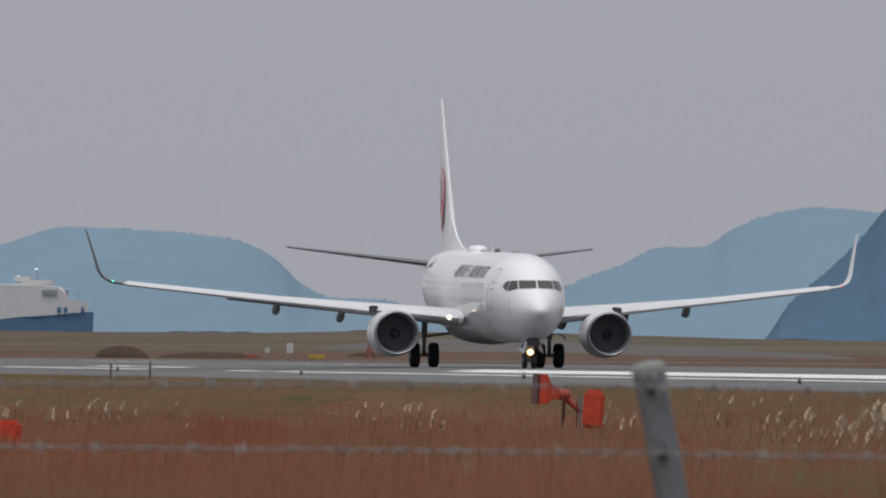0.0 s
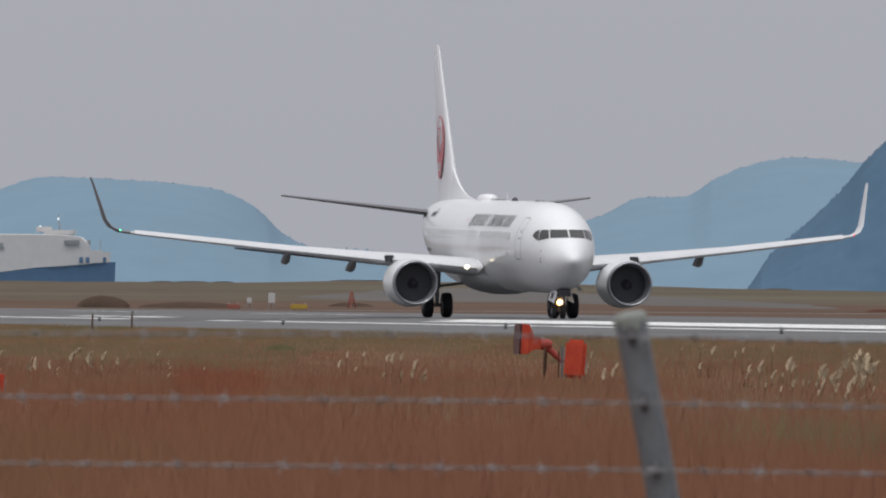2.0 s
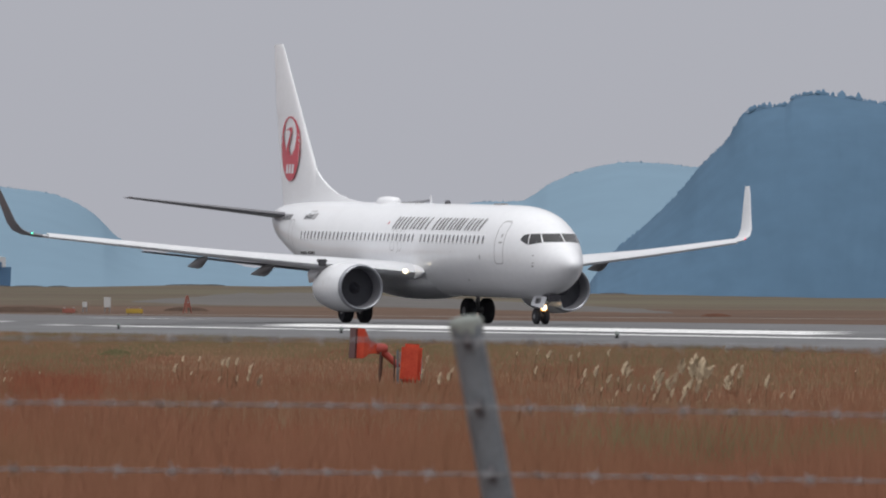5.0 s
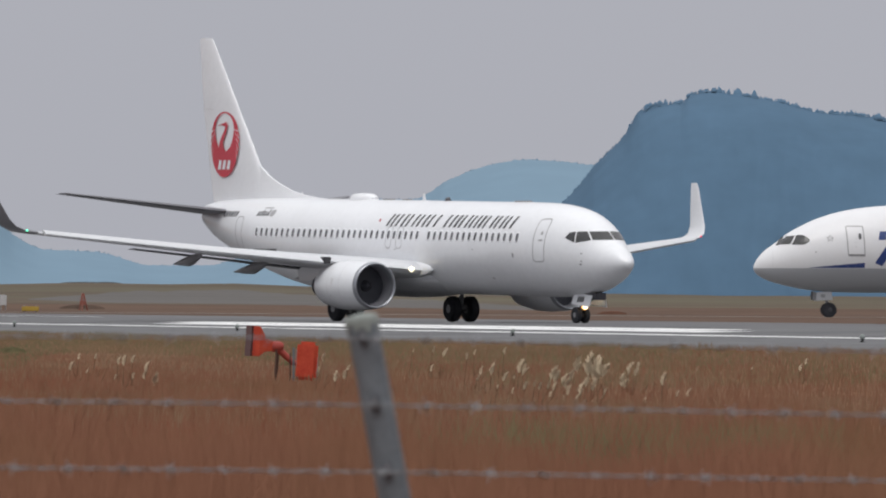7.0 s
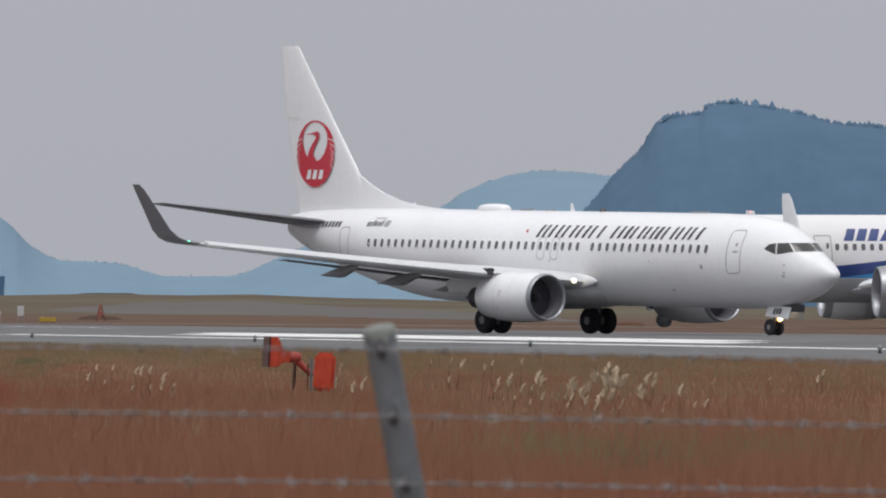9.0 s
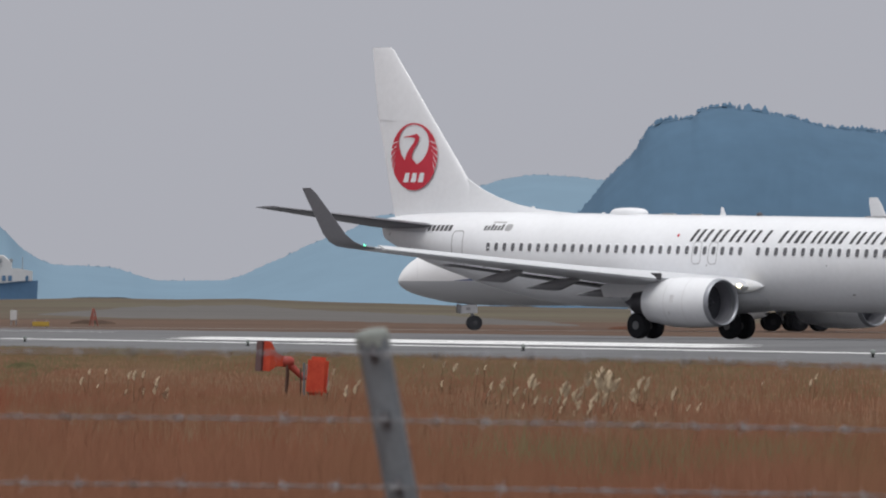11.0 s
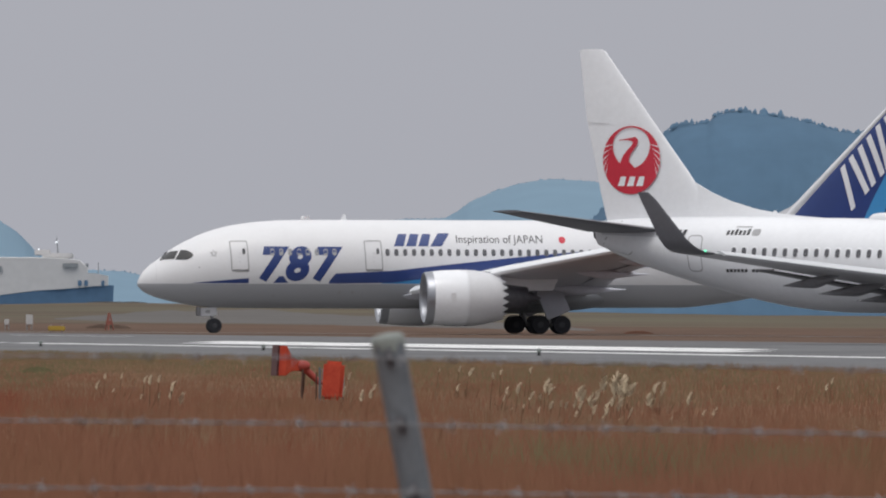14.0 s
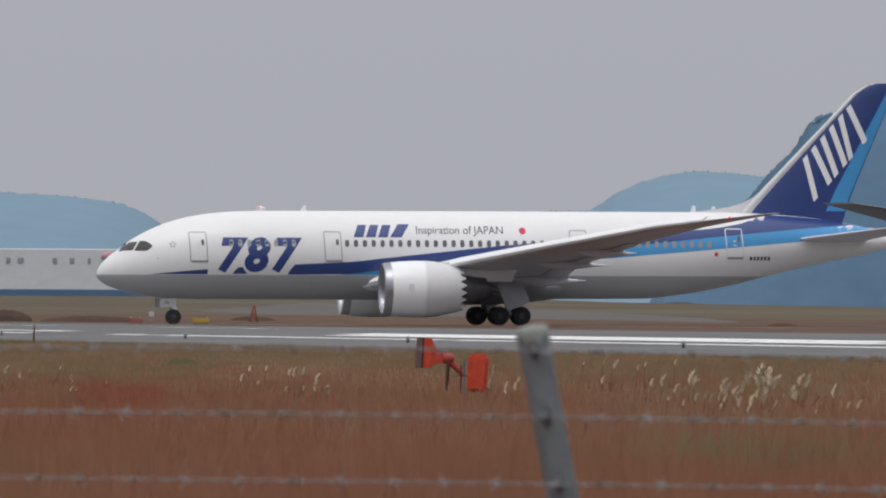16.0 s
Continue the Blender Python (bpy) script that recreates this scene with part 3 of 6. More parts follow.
def engine(parent, c, side, r, length, core, chevrons=0):
    """A turbofan nacelle: cowl, bare lip, dark duct, fan with spinner, hot nozzle and plug."""
    squash = 0.96 if not chevrons else None
    back = 0.3 if chevrons else 0.2
    start = [(back * r, r * 0.985), (0.45 * r, r * 1.0)] if chevrons else [(back * r, r * 0.976), (0.34 * r, r * 0.994)]
    bm = bmesh.new()
    lathe(bm, start + [(0.7 * r, r * 1.025), (0.45 * length, r * 1.05), (0.7 * length, r * 1.01), (length, r * 0.83), (length - 0.05, r * 0.8), (0.75 * length, r * 0.9)], c, "x", 56, squash, cap=False)
    cowl = part("cowl", bm, M_WHITE, parent, "white engine cowl")
    bm = bmesh.new()
    lathe(bm, [(back * r, r * (0.987 if chevrons else 0.978)), (0.06 * r, r * 0.955), (0.02 * r, r * 0.938), (0, r * 0.91), (0.02 * r, r * 0.875), (0.1 * r, r * 0.84), (0.28 * r, r * 0.82)], c, "x", 56, squash, cap=False)
    part("intake_lip", bm, M_LIP, cowl, "bare metal intake lip")
    bm = bmesh.new()
    lathe(bm, [(0.28 * r, r * 0.82), (0.5 * r, r * 0.81), (0.95 * r, r * 0.81), (0.96 * r, 0.05)], c, "x", 48, squash, cap=False)
    part("duct", bm, M_DUCT, cowl, "grey intake duct")
    bm = bmesh.new()
    rings = []
    for rr, tw in ((0.2, 0.006), (0.45, 0.01), (0.7, 0.012), (0.8, 0.012)):
        rings.append([Vector(c) + Vector((-0.86 * r + (tw * r if i % 2 else -tw * r), rr * r * math.cos(k), rr * r * math.sin(k))) for i, k in enumerate([2 * math.pi * (q + 0.6 * rr) / 48 for q in range(48)])])
    loft(bm, rings, cap=False)
    part("fan", bm, M_FAN, cowl, "dark fan blades")
    bm = bmesh.new()
    lathe(bm, [(0.5 * r, 0.01), (0.55 * r, 0.07 * r), (0.7 * r, 0.17 * r), (0.92 * r, 0.25 * r)], c, "x", 24, cap=False)
    part("spinner", bm, M_FAN, cowl, "grey fan spinner")
    for q in ((0.54,) if chevrons else (0.34, 0.62)):
        rad = r * (1.052 if q < 0.5 or chevrons else 1.025)
        bm = bmesh.new()
        lathe(bm, [(q * length, rad), (q * length + 0.035, rad)], c, "x", 56, squash, cap=False)
        part("cowl_seam", bm, M_SEAM, cowl)
    for q, h, w in (((0.34, 0.05, 0.26),) if chevrons else ((0.5, 0.15, 0.3), (0.55, -0.4, 0.16))):
        bm = bmesh.new()
        rad = r * 1.056
        k0 = math.asin(h)
        vs = [Vector(c) + Vector((-(q * length + a * w * r), side * rad * math.cos(k0 + b * w * 0.5), rad * math.sin(k0 + b * w * 0.5))) for a, b in ((-0.35, -1), (0.35, -1), (0.35, 1), (-0.35, 1))]
        bm.faces.new([bm.verts.new(v) for v in vs])
        part("cowl_panel", bm, M_SEAM, cowl, "", False)
    if chevrons:
        bm = bmesh.new()
        lathe(bm, [(0.555 * length, r * 1.046), (0.7 * length, r * 1.016), (length, r * 0.838)], c, "x", 56, squash, cap=False)
        part("reverser_sleeve", bm, M_SLEEVE, cowl, "pale grey sliding sleeve")
        bm = bmesh.new()
        for i in range(chevrons):
            k0, k1 = 2 * math.pi * i / chevrons, 2 * math.pi * (i + 1) / chevrons
            km = (k0 + k1) / 2

            def at(s, rr, k):
                return bm.verts.new(Vector(c) + Vector((-s, rr * math.cos(k), rr * math.sin(k))))

            a, b, t = at(length - 0.06, r * 0.835, k0), at(length - 0.06, r * 0.835, k1), at(length + 0.42, r * 0.775, km)
            a2, b2 = at(length - 0.06, r * 0.8, k0), at(length - 0.06, r * 0.8, k1)
            bm.faces.new((a, b, t))
            bm.faces.new((b2, a2, t))
            bm.faces.new((a, t, a2))
            bm.faces.new((b, b2, t))
        part("chevron_edge", bm, M_WING, cowl, "saw-toothed cowl edge", False)
    bm = bmesh.new()
    lathe(bm, [(length * 0.75, r * 0.6), (length, r * 0.56), (core * 0.88, r * 0.42), (core * 0.87, r * 0.37), (length, r * 0.36)], c, "x", 32, cap=False)
    part("core_nozzle", bm, M_HOT, cowl, "heat-stained exhaust nozzle")
    bm = bmesh.new()
    lathe(bm, [(length, r * 0.3), (core * 0.9, r * 0.24), (core, 0.03)], c, "x", 24)
    part("exhaust_plug", bm, M_HOT, cowl)
    return cowl


def canoe(parent, u0, u1, v, z, w, h, side, drop, material):
    bm = bmesh.new()
    rings = []
    for i in range(12):
        f = i / 11
        k = max(0.03, (f / 0.4) ** 0.6 if f < 0.4 else (1 - (f - 0.4) / 0.6) ** 0.85)
        rings.append([Vector((-(u0 + (u1 - u0) * f), side * v + w * k * math.cos(a), z - drop * f - h * 0.4 * k + h * k * math.sin(a))) for a in [2 * math.pi * q / 12 for q in range(12)]])
    loft(bm, rings)
    part("flap_fairing", bm, material, parent, "grey flap track fairing")


def title_shapes(hull, u, widths, starboard, parent):
    """Slanted dark shapes standing for painted lettering: wedges, thin bars and slit blocks, set from stern to bow."""
    lean, h = 0.42, 0.52
    for w in widths:
        z = hull.belt(u - abs(w) / 2) + 0.37

        def quad(a0, a1, b0, b1, y0=0.0, y1=1.0):
            d0, d1 = lean * h * y0, lean * h * y1
            bm = skin_quad(hull, ((u - a0 - d0, z + h * y0), (u - a1 - d0, z + h * y0), (u - b1 - d1, z + h * y1), (u - b0 - d1, z + h * y1)), 0.01, starboard, 2, 5)
            return bm

        if w < 0:
            w = -w
            bits = [(0.07, 0.25, 0.07, 0.25), (w - 0.25, w - 0.07, w - 0.25, w - 0.07)]
        elif w < 0.3:
            bits = [(0.02, w - 0.02, 0.02, w - 0.02)]
        else:
            bits = [(0.03, 0.2, 0.03, 0.2), (w - 0.2, w - 0.03, w - 0.2, w - 0.03)]
        for b in bits:
            part("title_bar", quad(*b), M_LETTER, parent, "", False)
        u -= w + 0.14


def plane_rows_wing(rows, side, parent, material, label):
    return part("wing", wing_mesh(rows, side), material, parent, label)


def gear_leg(name, parent, top, foot, r, brace=None):
    bm = bmesh.new()
    mid = Vector(top).lerp(Vector(foot), 0.5)
    rod(bm, top, mid, r * 1.25)
    rod(bm, mid, foot, r * 0.8)
    if brace:
        rod(bm, Vector(top).lerp(Vector(foot), 0.45), brace, r * 0.55)
    t = Vector(top).lerp(Vector(foot), 0.55)
    rod(bm, t, t + Vector((-0.28, 0, -0.22)), r * 0.35)
    rod(bm, t + Vector((-0.28, 0, -0.22)), Vector(foot) + Vector((-0.05, 0, 0.1)), r * 0.35)
    return part(name, bm, M_STRUT, parent, "grey landing gear leg")


def twin_jet():
    """The white twin jet with winglets and a red crest on its fin."""
    root = tagged(new("airliner"), "white twin-engine airliner with winglets and red fin crest", "airplane")
    hull = Hull([(0, -1.0, -1.04, 0.02), (0.06, -0.86, -1.18, 0.17), (0.2, -0.74, -1.28, 0.3), (0.5, -0.5, -1.47, 0.48), (1.0, -0.2, -1.75, 0.71), (1.25, -0.07, -1.86, 0.81), (1.75, 0.28, -2.02, 1.0), (2.3, 0.66, -2.2, 1.18), (2.8, 0.9, -2.29, 1.32), (3.6, 1.17, -2.39, 1.5), (4.6, 1.35, -2.46, 1.66), (6, 1.47, -2.5, 1.82), (8, 1.5, -2.5, 1.88), (25, 1.5, -2.5, 1.88), (27, 1.5, -2.4, 1.86), (30, 1.5, -1.95, 1.72), (33, 1.46, -1.25, 1.38), (35.5, 1.36, -0.55, 0.98), (36.8, 1.27, -0.08, 0.64), (37.4, 1.17, 0.18, 0.44)], 3.53, 0.0123)
    bm = bmesh.new()
    hull.body(bm, 0.5)
    body = part("body", bm, M_WHITE, root, "glossy white fuselage")
    bm = bmesh.new()
    lathe(bm, [(37.4, 0.3), (37.6, 0.24), (37.61, 0.05)], (0, 0, 4.66), "x", 20)
    part("exhaust_outlet", bm, M_HOT, body)
    # belly fairing
    bm = bmesh.new()
    rings = []
    for i in range(17):
        f = i / 16
        k = max(0.02, math.sin(math.pi * f) ** 0.45)
        rings.append([Vector((-(12.4 + 11.6 * f), 1.98 * k * math.cos(a), 1.95 + (0.9 * k * math.sin(a)))) for a in [2 * math.pi * q / 28 for q in range(28)]])
    loft(bm, rings)
    part("belly_fairing", bm, M_WING, body, "grey belly fairing")
    # wings
    for side in (1, -1):
        word = "green" if side < 0 else "red"
        w = plane_rows_wing([(1.2, 14.2, 7.5, 2.15, 0.13, 0), (1.9, 14.6, 7.0, 2.22, 0.13, 0), (4.8, 16.0, 5.9, 2.52, 0.12, 0), (5.8, 16.6, 5.35, 2.62, 0.115, 0), (11, 19.5, 3.35, 3.15, 0.09, 0), (16.3, 22.5, 1.75, 3.72, 0.09, 5)], side, root, M_WING, "grey swept wing")
        # The starboard winglet is darker grey than the port one.
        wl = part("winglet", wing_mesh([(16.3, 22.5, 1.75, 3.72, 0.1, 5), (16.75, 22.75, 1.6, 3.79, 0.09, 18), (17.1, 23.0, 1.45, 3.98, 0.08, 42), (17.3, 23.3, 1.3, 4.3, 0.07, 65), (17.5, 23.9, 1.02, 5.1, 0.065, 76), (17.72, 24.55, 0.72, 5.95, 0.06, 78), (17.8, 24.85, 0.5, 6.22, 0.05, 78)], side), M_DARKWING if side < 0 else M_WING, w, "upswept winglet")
        bm = bmesh.new()
        bmesh.ops.create_icosphere(bm, subdivisions=2, radius=0.042, matrix=Matrix.Translation((-22.72, side * 16.75, 3.83)))
        part("navigation_light", bm, M_NAVG if side < 0 else M_NAVR, w, word + " navigation light")
        # leading edge slats and trailing flap line
        part("slat", slat_mesh([(5.75, 16.3, 0.65, 2.53, 0.29), (11, 19.2, 0.55, 3.08, 0.25), (16.15, 22.1, 0.42, 3.67, 0.18)], side), M_WING, w, "pale leading-edge slat")
        # Dark block stands in for the shade inside the slat gap.
        bm = bmesh.new()
        box(bm, (-16.62, side * 5.52, 2.62), (0.5, 0.4, 0.3), None, 0.04)
        part("slat_gap", bm, M_DARK, w, "dark block for the shaded gap beside the engine pylon")
        bm = bmesh.new()
        rings = []
        for i in range(15):
            f = i / 14
            k = max(0.03, math.sin(math.pi * f**0.8) ** 0.8)
            rings.append([Vector((-(13.9 + 3.6 * f), side * (1.72 + 0.1 * f) + side * 0.17 * k * math.cos(a), 2.24 + 0.06 * f + 0.33 * k * math.sin(a))) for a in [2 * math.pi * q / 20 for q in range(20)]])
        loft(bm, rings)
        part("root_fairing", bm, M_WHITE, w, "smooth white wing root fairing")
        # Flap coloured dark to stand for the shaded trailing underside.
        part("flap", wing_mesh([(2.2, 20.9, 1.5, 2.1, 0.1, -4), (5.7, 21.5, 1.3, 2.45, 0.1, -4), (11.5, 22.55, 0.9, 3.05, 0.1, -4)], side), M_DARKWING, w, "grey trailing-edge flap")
        for v, u0, u1, z in ((3.6, 19.7, 22.7, 2.24), (6.5, 20.4, 22.9, 2.51), (9.4, 21.0, 23.0, 2.83)):
            canoe(w, u0 - 0.5, u1 + 0.2, v, z + 0.02, 0.19, 0.26, side, 0.42, M_FAIRING)
        engine(root, (-13.37, side * 4.81, 1.53), side, 1.05, 3.9, 5.6)
        bm = bmesh.new()
        loft(bm, [airfoil((-14.9, side * 4.81, 2.5), 4.6, 0.1, (0, 1, 0)), airfoil((-15.2, side * 4.81, 2.2), 5.2, 0.12, (0, 1, 0)), airfoil((-15.6, side * 4.81, 1.75), 4.6, 0.1, (0, 1, 0))])
        part("pylon", bm, M_WHITE, root, "white engine pylon")
        # root landing light in the glove
        bm = bmesh.new()
        bmesh.ops.create_icosphere(bm, subdivisions=2, radius=0.1, matrix=Matrix.Translation((-14.75, side * 2.3, 2.26)))
        part("landing_light", bm, M_LAMP, w, "lit wing-root landing light")
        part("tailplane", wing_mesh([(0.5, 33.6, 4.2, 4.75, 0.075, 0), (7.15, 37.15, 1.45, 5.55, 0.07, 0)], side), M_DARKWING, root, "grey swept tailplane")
        # main gear
        leg = gear_leg("main_gear", root, (-19.4, side * 2.86, 2.1), (-19.56, side * 2.86, 0.56), 0.11, (-19.4, side * 1.3, 1.6))
        for o in (-0.43, 0.43):
            wheel(leg, (-19.56, side * 2.86 + o, 0.565), 0.565, 0.42, M_HUB)
        bm = bmesh.new()
        rod(bm, (-19.56, side * 2.86 - 0.4, 0.565), (-19.56, side * 2.86 + 0.4, 0.565), 0.08)
        part("axle", bm, M_STRUT, leg)
        bm = bmesh.new()
        loft(bm, [[Vector((x, side * y, z + o)) for x in (-19.9, -19.05) for o in ((0, 0.05) if x < -19.5 else (0.05, 0))] for y, z in ((2.95, 1.5), (3.25, 1.52), (3.45, 1.45), (3.62, 1.24))])
        part("gear_door", bm, M_WHITE, leg, "white gear door")
    # fin with dorsal fillet
    fin = [(5.0, 31.6, 5.4, 0.1), (6.5, 32.45, 4.95, 0.1), (7.24, 33.0, 4.55, 0.1), (9.5, 34.82, 3.27, 0.095), (12.46, 37.17, 1.3, 0.09), (12.57, 37.36, 1.06, 0.06)]
    bm = bmesh.new()
    loft(bm, [airfoil((-u, 0, z), c, th, (0, 1, 0), 22) for z, u, c, th in fin])
    f = part("fin", bm, M_WHITE, root, "tall white tail fin")
    bm = bmesh.new()
    rows = [(25.9, 5.32, 0.08), (27.4, 5.42, 0.14), (28.6, 5.54, 0.18), (29.8, 5.74, 0.2), (31.0, 6.07, 0.22), (31.9, 6.42, 0.22), (32.5, 6.74, 0.2), (33.2, 7.1, 0.17), (34.2, 7.3, 0.12)]
    loft(bm, [[Vector((-u, w, 4.9)), Vector((-u, w * 0.8, (5.0 + z) / 2)), Vector((-u, w * 0.2, z)), Vector((-u, -w * 0.2, z)), Vector((-u, -w * 0.8, (5.0 + z) / 2)), Vector((-u, -w, 4.9))] for u, z, w in rows])
    part("dorsal_fillet", bm, M_WHITE, f)
    for side in (1, -1):
        crest(f, 35.8, 7.81, 1.46, side, fin)
        for (za, sa), (zb2, sb), thick, m in (((9.38, 0.66), (9.42, 0.97), 0.01, M_SEAM),):
            bm = bmesh.new()
            rows = []
            for q in range(9):
                zz, ss = za + (zb2 - za) * q / 8, sa + (sb - sa) * q / 8
                pair = []
                for d in (-1, 1):
                    up = abs(zb2 - za) > 1
                    pair.append(bm.verts.new(fin_point(fin, zz + (0 if up else d * 2 * thick), ss + (d * thick if up else 0), side)))
                rows.append(pair)
            for a, b in zip(rows, rows[1:]):
                bm.faces.new((a[0], a[1], b[1], b[0]))
            part("rudder_seam", bm, m, f, "", False)
    # dome on the roof, aerials and beacon
    bm = bmesh.new()
    lathe(bm, [(5.2, 0.62), (5.38, 0.6), (5.5, 0.5), (5.55, 0.3), (5.57, 0.02)], (0, 0, 0), "z", 28)
    bmesh.ops.scale(bm, vec=(1.7, 0.75, 1), verts=bm.verts)
    bmesh.ops.translate(bm, vec=(-23.2, 0, 0.02), verts=bm.verts)
    part("roof_dome", bm, M_WHITE, body, "white antenna dome")
    for u, w, h in ((19.3, 0.5, 0.05), (20.9, 0.7, 0.05), (9.1, 1.1, 0.06)):
        bm = bmesh.new()
        box(bm, (-u, 0, hull.belt(u) + 1.5), (w, 0.3, h * 2), None, 0.03)
        part("antenna_plate", bm, M_OUT, body, "flat grey antenna")
    bm = bmesh.new()
    lathe(bm, [(0, 0.14), (0.1, 0.13), (0.17, 0.08), (0.19, 0.01)], (-15.7, 0, hull.belt(15.7) + 1.47), "z", 16)
    part("beacon", bm, M_HOT, body, "unlit dark beacon")
    for u, h in ((17.6, 0.36), (28.6, 0.3)):
        bm = bmesh.new()
        z = hull.belt(u) + 1.48
        loft(bm, [airfoil((-u, 0, z), 0.34, 0.12, (0, 1, 0), 5), airfoil((-u - 0.16, 0, z + h), 0.14, 0.12, (0, 1, 0), 5)])
        part("blade_aerial", bm, M_WHITE, body)
    # cockpit glazing
    zb = hull.belt(1.8)
    for side in (1, -1):
        bm = bmesh.new()
        a, b, c, d = [Vector((*k, 0)) for k in ((0.03, -0.03), (0.77, -0.05), (0.73, 0.31), (0.03, 0.32))]
        rows = []
        for j in range(6):
            rows.append([bm.verts.new(hull.front(side * k.x, zb + k.y, 0.014)) for k in [a.lerp(b, i / 8).lerp(d.lerp(c, i / 8), j / 5) for i in range(9)]])
        for r0, r1 in zip(rows, rows[1:]):
            for i in range(8):
                bm.faces.new((r0[i], r0[i + 1], r1[i + 1], r1[i]))
        part("windscreen", bm, M_GLASS, body, "dark cockpit window")
        low, high = -hull.front(0.8, zb - 0.06).x, -hull.front(0.76, zb + 0.3).x
        for quad in (((low, -0.06), (low + 0.68, -0.17), (high + 0.45, 0.3), (high, 0.31)), ((low + 0.74, -0.17), (low + 1.35, 0.05), (high + 0.82, 0.26), (high + 0.51, 0.3))):
            part("side_window", skin_quad(hull, [(u, zb + z) for u, z in quad], 0.014, side < 0, 6, 5), M_GLASS, body, "dark cockpit window")
        # cabin windows at a pitch of half a metre
        for i in range(47):
            u = 6.5 + 0.508 * i
            if i in (16,):
                continue
            pane = part("cabin_window", skin_window(hull, u, hull.belt(u), 0.25, 0.38, 0.006, side < 0), M_PANE, body, "", False)
            part("window_rim", window_rim(hull, u, hull.belt(u), 0.25, 0.38, side < 0), M_WHITE, pane)
        for u, z, w, h, lean in ((4.85, 0.0, 0.82, 1.85, 0.02), (31.9, 0.0, 0.76, 1.55, 0.0)):
            part("door_outline", skin_outline(hull, u, hull.belt(u) + z - 0.1, w, h, 0.045, 0.006, side < 0, lean), M_OUT, body, "", False)
        for u in (16.7, 17.62):
            part("exit_outline", skin_outline(hull, u, hull.belt(u) - 0.1, 0.52, 0.98, 0.035, 0.006, side < 0), M_OUT, body, "", False)
        for u, z, w, h in ((2.15, -0.62, 0.1, 0.06), (2.15, -0.95, 0.1, 0.07), (2.2, -1.08, 0.14, 0.09), (6.75, -0.75, 0.16, 0.2), (10.2, -0.55, 0.08, 0.06), (4.75, -0.1, 0.3, 0.08), (4.75, 0.2, 0.14, 0.16), (17.0, -0.62, 0.07, 0.07), (9.0, -1.75, 0.16, 0.08)):
            part("skin_port", skin_window(hull, u, hull.belt(u) + z, w, h, 0.008, side < 0), M_OUT, body, "", False)
        part("red_disc", skin_window(hull, 18.9, hull.belt(18.9) + 0.62, 0.13, 0.13, 0.008, side < 0), M_RED, body, "", False)
        # slanted bars for the painted title
        title_shapes(hull, 18.2, (0.6, -0.8, 0.78, -0.8, 0.82), side < 0, body)
        title_shapes(hull, 13.2, (-0.8, 0.26, 0.76, 0.66, 0.26, 0.84, 0.7, 0.74), side < 0, body)
        for k in range(6):
            part("registration_bar", skin_quad(hull, ((34.0 - 0.27 * k, 4.58), (33.82 - 0.27 * k, 4.58), (33.77 - 0.27 * k, 4.83), (33.95 - 0.27 * k, 4.83)), 0.008, side < 0), M_LETTER, body, "", False)
        # grey wear plate round the tailplane root and its seam
        part("tail_plate", skin_quad(hull, ((37.0, 4.62), (33.6, 4.5), (33.7, 4.86), (37.0, 5.1)), 0.006, side < 0, 8, 3), M_WING, body, "grey plate at the tailplane root", False)
        for u0, z0, u1, z1 in ((37.0, 4.2, 36.1, 5.2), (36.3, 3.9, 35.6, 3.75), (35.6, 3.75, 35.3, 3.9)):
            part("skin_seam", skin_quad(hull, ((u0, z0), (u0 - 0.07, z0), (u1 - 0.07, z1), (u1, z1)), 0.007, side < 0, 1, 4), M_OUT, body, "", False)
        for k in range(6):
            u = 30.4 - 0.2 * k
            part("emblem_bar", skin_quad(hull, ((u, 4.6), (u - 0.13, 4.6), (u - 0.15, 4.8 + 0.06 * (k in (2, 5))), (u - 0.02, 4.8 + 0.06 * (k in (2, 5)))), 0.008, side < 0, 1, 2), M_LETTER, body, "", False)
        part("emblem_disc", skin_window(hull, 28.95, hull.belt(28.95) + 0.83, 0.4, 0.3, 0.008, side < 0), M_OUT, body, "", False)
        part("emblem_bar", skin_quad(hull, ((30.05, 4.93), (29.25, 4.92), (29.25, 4.97), (30.05, 4.98)), 0.008, side < 0, 3, 1), M_OUT, body, "", False)
        for k in range(13):
            if k == 6:
                continue
            u = 30.3 - 0.19 * k
            part("type_bar", skin_quad(hull, ((u, 3.03), (u - 0.14, 3.03), (u - 0.17, 3.16), (u - 0.03, 3.16)), 0.008, side < 0, 1, 2), M_LETTER, body, "", False)
    # nose gear
    leg = gear_leg("nose_gear", root, (-3.9, 0, 1.35), (-4.15, 0, 0.34), 0.07, (-3.0, 0, 1.25))
    for o in (-0.2, 0.2):
        wheel(leg, (-4.15, o, 0.345), 0.345, 0.2, M_HUB)
    bm = bmesh.new()
    rod(bm, (-4.15, -0.25, 0.345), (-4.15, 0.25, 0.345), 0.05)
    part("axle", bm, M_STRUT, leg)
    for o in (-0.33, 0.33):
        bm = bmesh.new()
        box(bm, (-3.42, o * 1.1, 0.99), (1.5, 0.04, 0.52), pose(0, 0, 0, 18 * (1 if o > 0 else -1), 5), 0.015)
        door = part("gear_door", bm, M_WHITE, leg, "white nose gear door")
        bm = bmesh.new()
        for k in range(3):
            box(bm, (-3.66 + 0.19 * k, o * 1.1 + (0.03 if o > 0 else -0.03), 1.01), (0.12, 0.012, 0.24), pose(0, 0, 0, 18 * (1 if o > 0 else -1), 5))
        part("number_bar", bm, M_LETTER, door, "", False)
